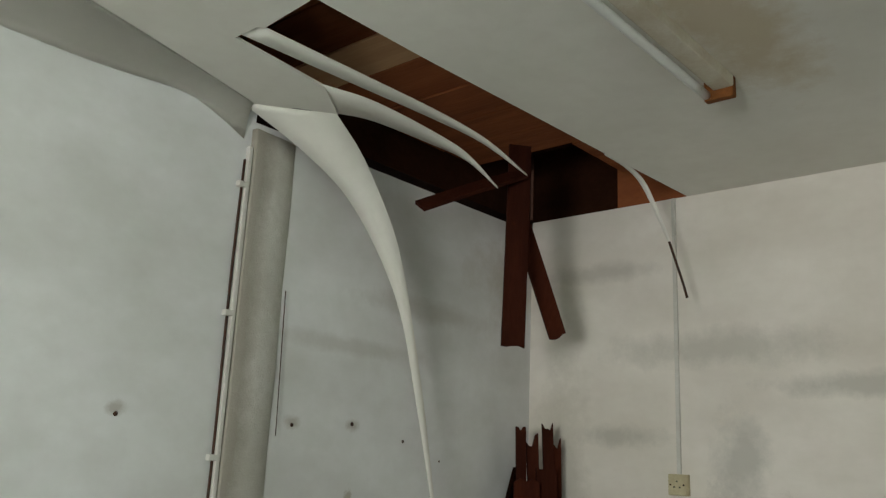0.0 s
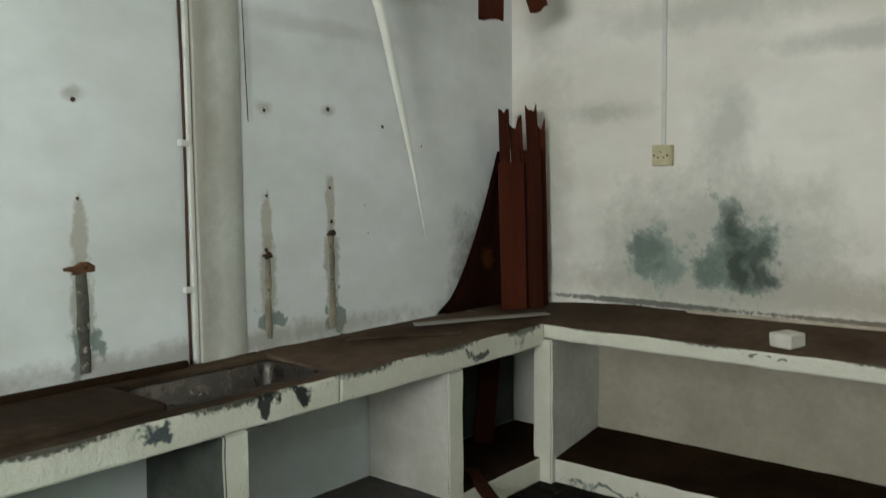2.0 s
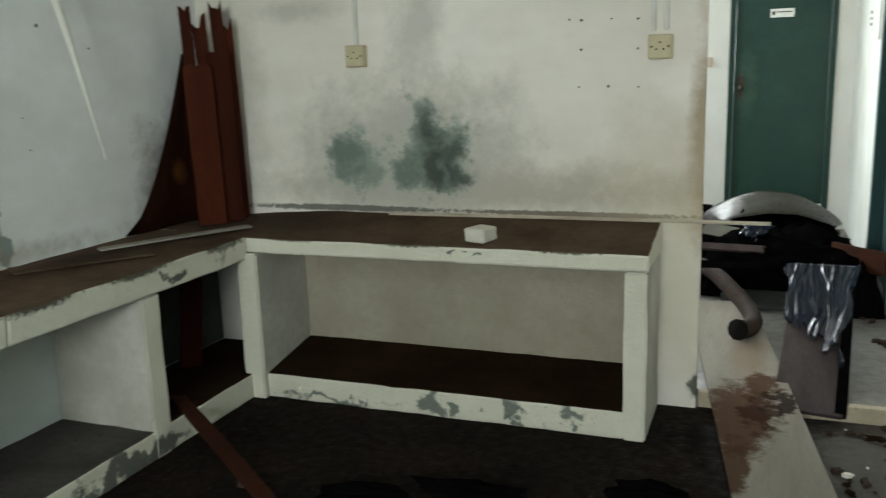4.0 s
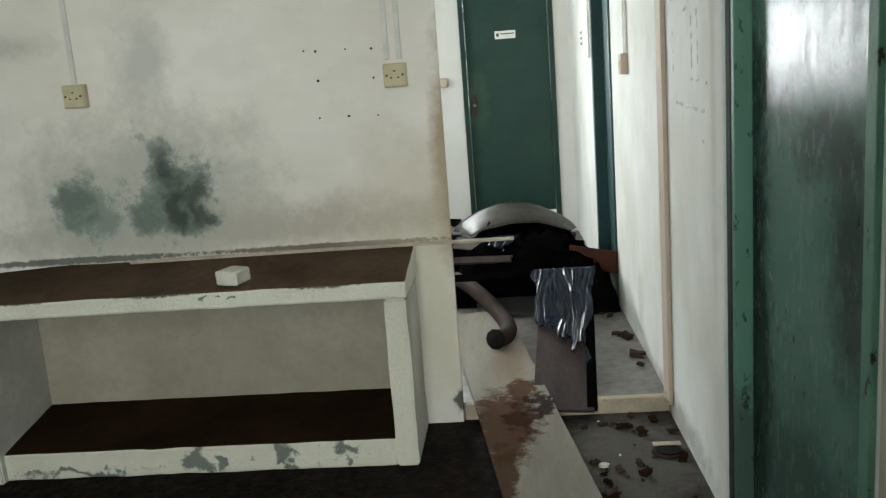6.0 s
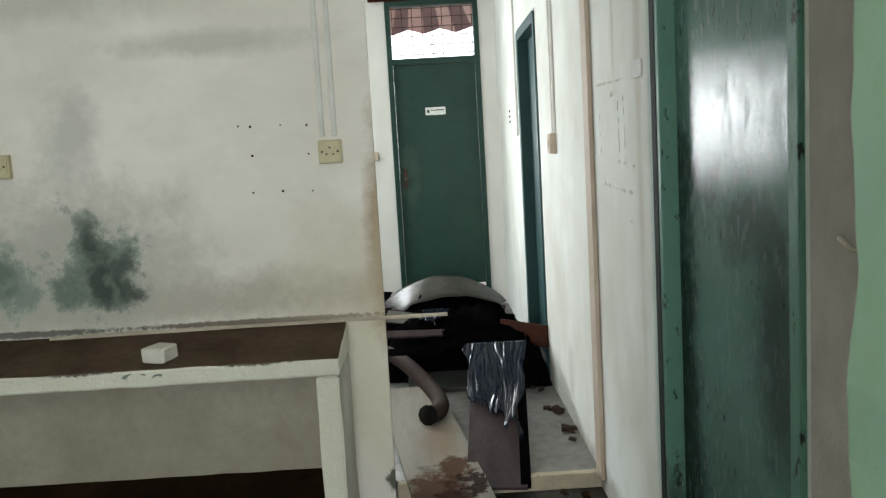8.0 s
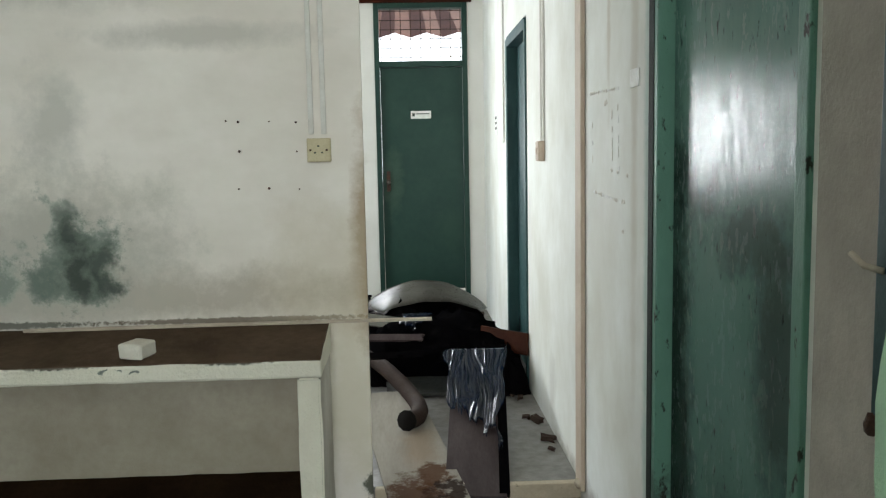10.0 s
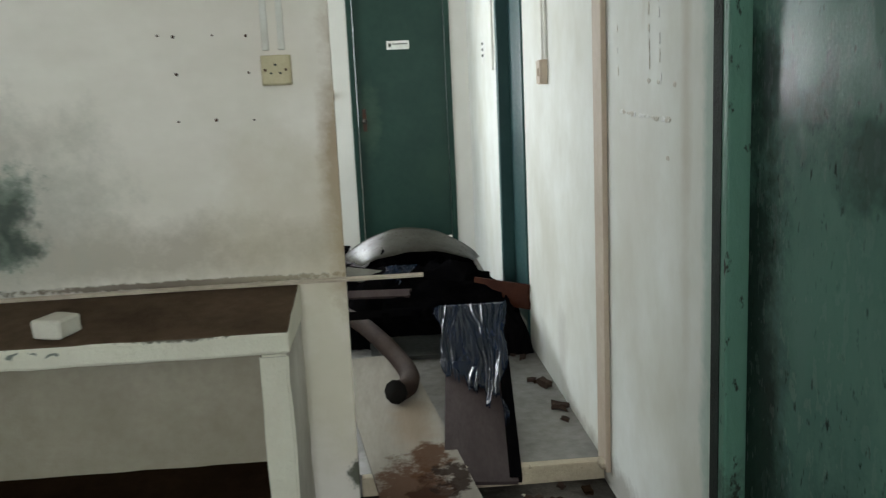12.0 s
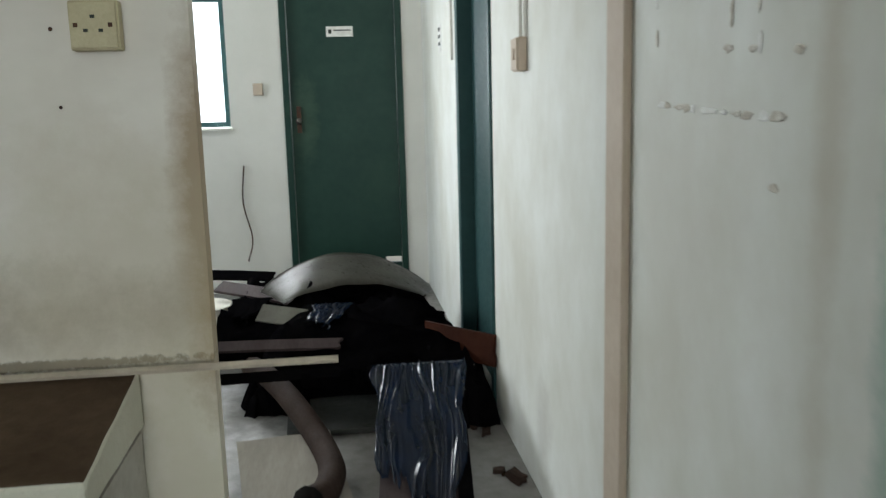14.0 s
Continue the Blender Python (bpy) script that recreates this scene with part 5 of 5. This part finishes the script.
for p0, p1, w, m, fc, lab, s in (((-0.62, 7.30, 0.395), (-0.20, 7.24, 0.375), 0.07, black_film, (0, -0.6, 1), "dark tarred slat behind the heap", 66),
                                 ((-0.42, 5.86, 0.365), (0.18, 5.78, 0.372), 0.05, panel_mauve, (0, -0.7, 1), "dark brown slat across the heap", 67),
                                 ((-0.44, 5.592, 0.318), (0.10, 5.566, 0.328), 0.03, black_film, (0, -1, 0.3), "thin dark slat under the batten", 68),
                                 ((0.54, 5.96, 0.335), (0.792, 5.63, 0.345), 0.13, sheet_dark, (0.2, -1, 0.05), "reddish brown broken board on the heap", 61),
                                 ((-0.34, 5.58, 0.315), (0.62, 5.53, 0.335), 0.04, black_film, (0, -1, 0.5), "dark tarred batten across the heap", 62),
                                 ((-0.47, 6.92, 0.40), (0.0, 6.58, 0.372), 0.085, panel_mauve, (0, -0.6, 1), "muddy brown board on the heap", 63)):
    tagged(link("debris_board", plank(p0, p1, w, 0.016, fc, 0.02, s), m), lab, "board", "boards on the heap")
# Added slab: wet floor with its shade put into the colour.
tagged(link("dark_slab", plank((0.17, 5.56, HALL + 0.016), (0.15, 6.08, HALL + 0.016), 0.44, 0.02, (0, 0, 1), 0.03, 71), surface("wet_shaded_floor", (0.040, 0.042, 0.036), 0.5, second=(0.022, 0.022, 0.019), amount=0.7, scale=5, bump=0.25, spec=0.2)),
       "thin dark slab standing for wet passage floor in shade", "board", "boards on the heap")
tagged(link("pale_offcut", plank((-0.20, 6.28, 0.40), (0.09, 6.17, 0.372), 0.10, 0.008, (0, -0.8, 1), 0.06, 72), curved_grey), "pale torn offcut in the heap", "board", "boards on the heap")
for x, y, z, a, b, h, k in ((-1.05, 3.05, 0.0, 0.16, 0.06, 0.03, 1), (-0.75, 3.2, 0.0, 0.20, 0.05, 0.025, 2), (-1.5, 2.75, 0.0, 0.10, 0.07, 0.02, 3), (-0.15, 3.35, 0.0, 0.12, 0.06, 0.03, 4), (-0.30, 3.0, 0.0, 0.09, 0.05, 0.02, 5)):
    tagged(link("dirt_clump", rock(x, y, z, a, b, h, k + 40, 3, 0.8), black_film), "flat dark clump of dirt and rag on the floor", "dirt", "dirt on the kitchen floor")
pipe = thing("bent_hose", 0.06, 4.8, HALL, "thick muddy brown hose curling over the floor", "hose")
hp = curve_points([(-0.24, 6.12, 0.20), (-0.17, 5.95, 0.22), (-0.06, 5.68, 0.215), (0.045, 5.38, 0.19), (0.125, 5.08, 0.165), (0.115, 4.88, 0.17), (0.065, 4.76, 0.19)], 6)
tube("hose_body", hp, 0.045, hose_brown, pipe)
tube("hose_mouth", [hp[-1], hp[-1] + (hp[-1] - hp[-2]).normalized() * 0.006], 0.052, hose_dark, pipe, "dark open end of the hose")
tube("thin_cord", curve_points([(0.07, 4.74, 0.12), (0.16, 4.55, 0.095), (0.24, 4.36, 0.09), (0.30, 4.22, 0.08)], 5), 0.004, batten_pale)
tagged(bpy.data.objects["thin_cord"], "thin pale cord trailing from the hose", "cord")
o = thing("white_tub", -0.545, 6.78, HALL, "pale plastic tub standing behind the wall", "tub")
bm = bmesh.new()
bmesh.ops.create_cone(bm, cap_ends=True, segments=28, radius1=0.13, radius2=0.155, depth=0.27, matrix=Matrix.Translation((-0.545, 6.78, HALL + 0.135)))
child("tub_body", soften(bm, 0.006, 2), block_white, o, smooth=True)
tube("rim", [(-0.545 + 0.155 * math.cos(a * math.tau / 24), 6.78 + 0.155 * math.sin(a * math.tau / 24), HALL + 0.266) for a in range(25)], 0.008, block_white, o)
drain = thing("floor_drain", 0.715, 3.816, 0.0, "rusty round floor drain with a broken cover", "drain")
bm = bmesh.new()
bmesh.ops.create_cone(bm, cap_ends=True, segments=24, radius1=0.062, radius2=0.058, depth=0.008, matrix=Matrix.Translation((0.715, 3.816, 0.006)))
child("ring", bm, hose_brown, drain)
bm = bmesh.new()
bmesh.ops.create_cone(bm, cap_ends=True, segments=24, radius1=0.046, radius2=0.046, depth=0.004, matrix=Matrix.Translation((0.715, 3.816, 0.0125)))
child("hole", bm, hose_dark, drain)
child("flap", block(0.665, 0.772, 3.850, 3.880, 0.012, 0.018, 0.002), step_paint, drain)
rnd = random.Random(33)
for i in range(46):
    if i < 4:
        x, y, z = 0.60 + 0.17 * rnd.random(), 4.30 + 1.3 * rnd.random(), HALL
    elif i < 40:
        x, y, z = 0.42 + 0.36 * rnd.random(), 3.45 + 0.72 * rnd.random(), 0.0
    else:
        x, y, z = -1.6 + 1.6 * rnd.random(), 2.9 + 0.8 * rnd.random(), 0.0
    s = 0.006 + 0.020 * rnd.random() ** 2
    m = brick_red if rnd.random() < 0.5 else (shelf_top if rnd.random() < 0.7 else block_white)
    tagged(link("rubble", chunk(x, y, z, s, s * 0.7, s * 0.45, i), m), "small broken lump of rubble on the floor", "rubble", "rubble on the floor")
for x, y, s, i in ((0.745, 5.05, 0.036, 1), (0.75, 4.75, 0.036, 2), (0.745, 4.62, 0.018, 3), (0.62, 8.05, 0.08, 4), (0.70, 7.9, 0.06, 5)):
    tagged(link("brick_piece", chunk(x, y, HALL, s, s * 0.6, s * 0.4, i + 60), brick_red), "broken red brick piece by the wall", "brick", "brick pieces")
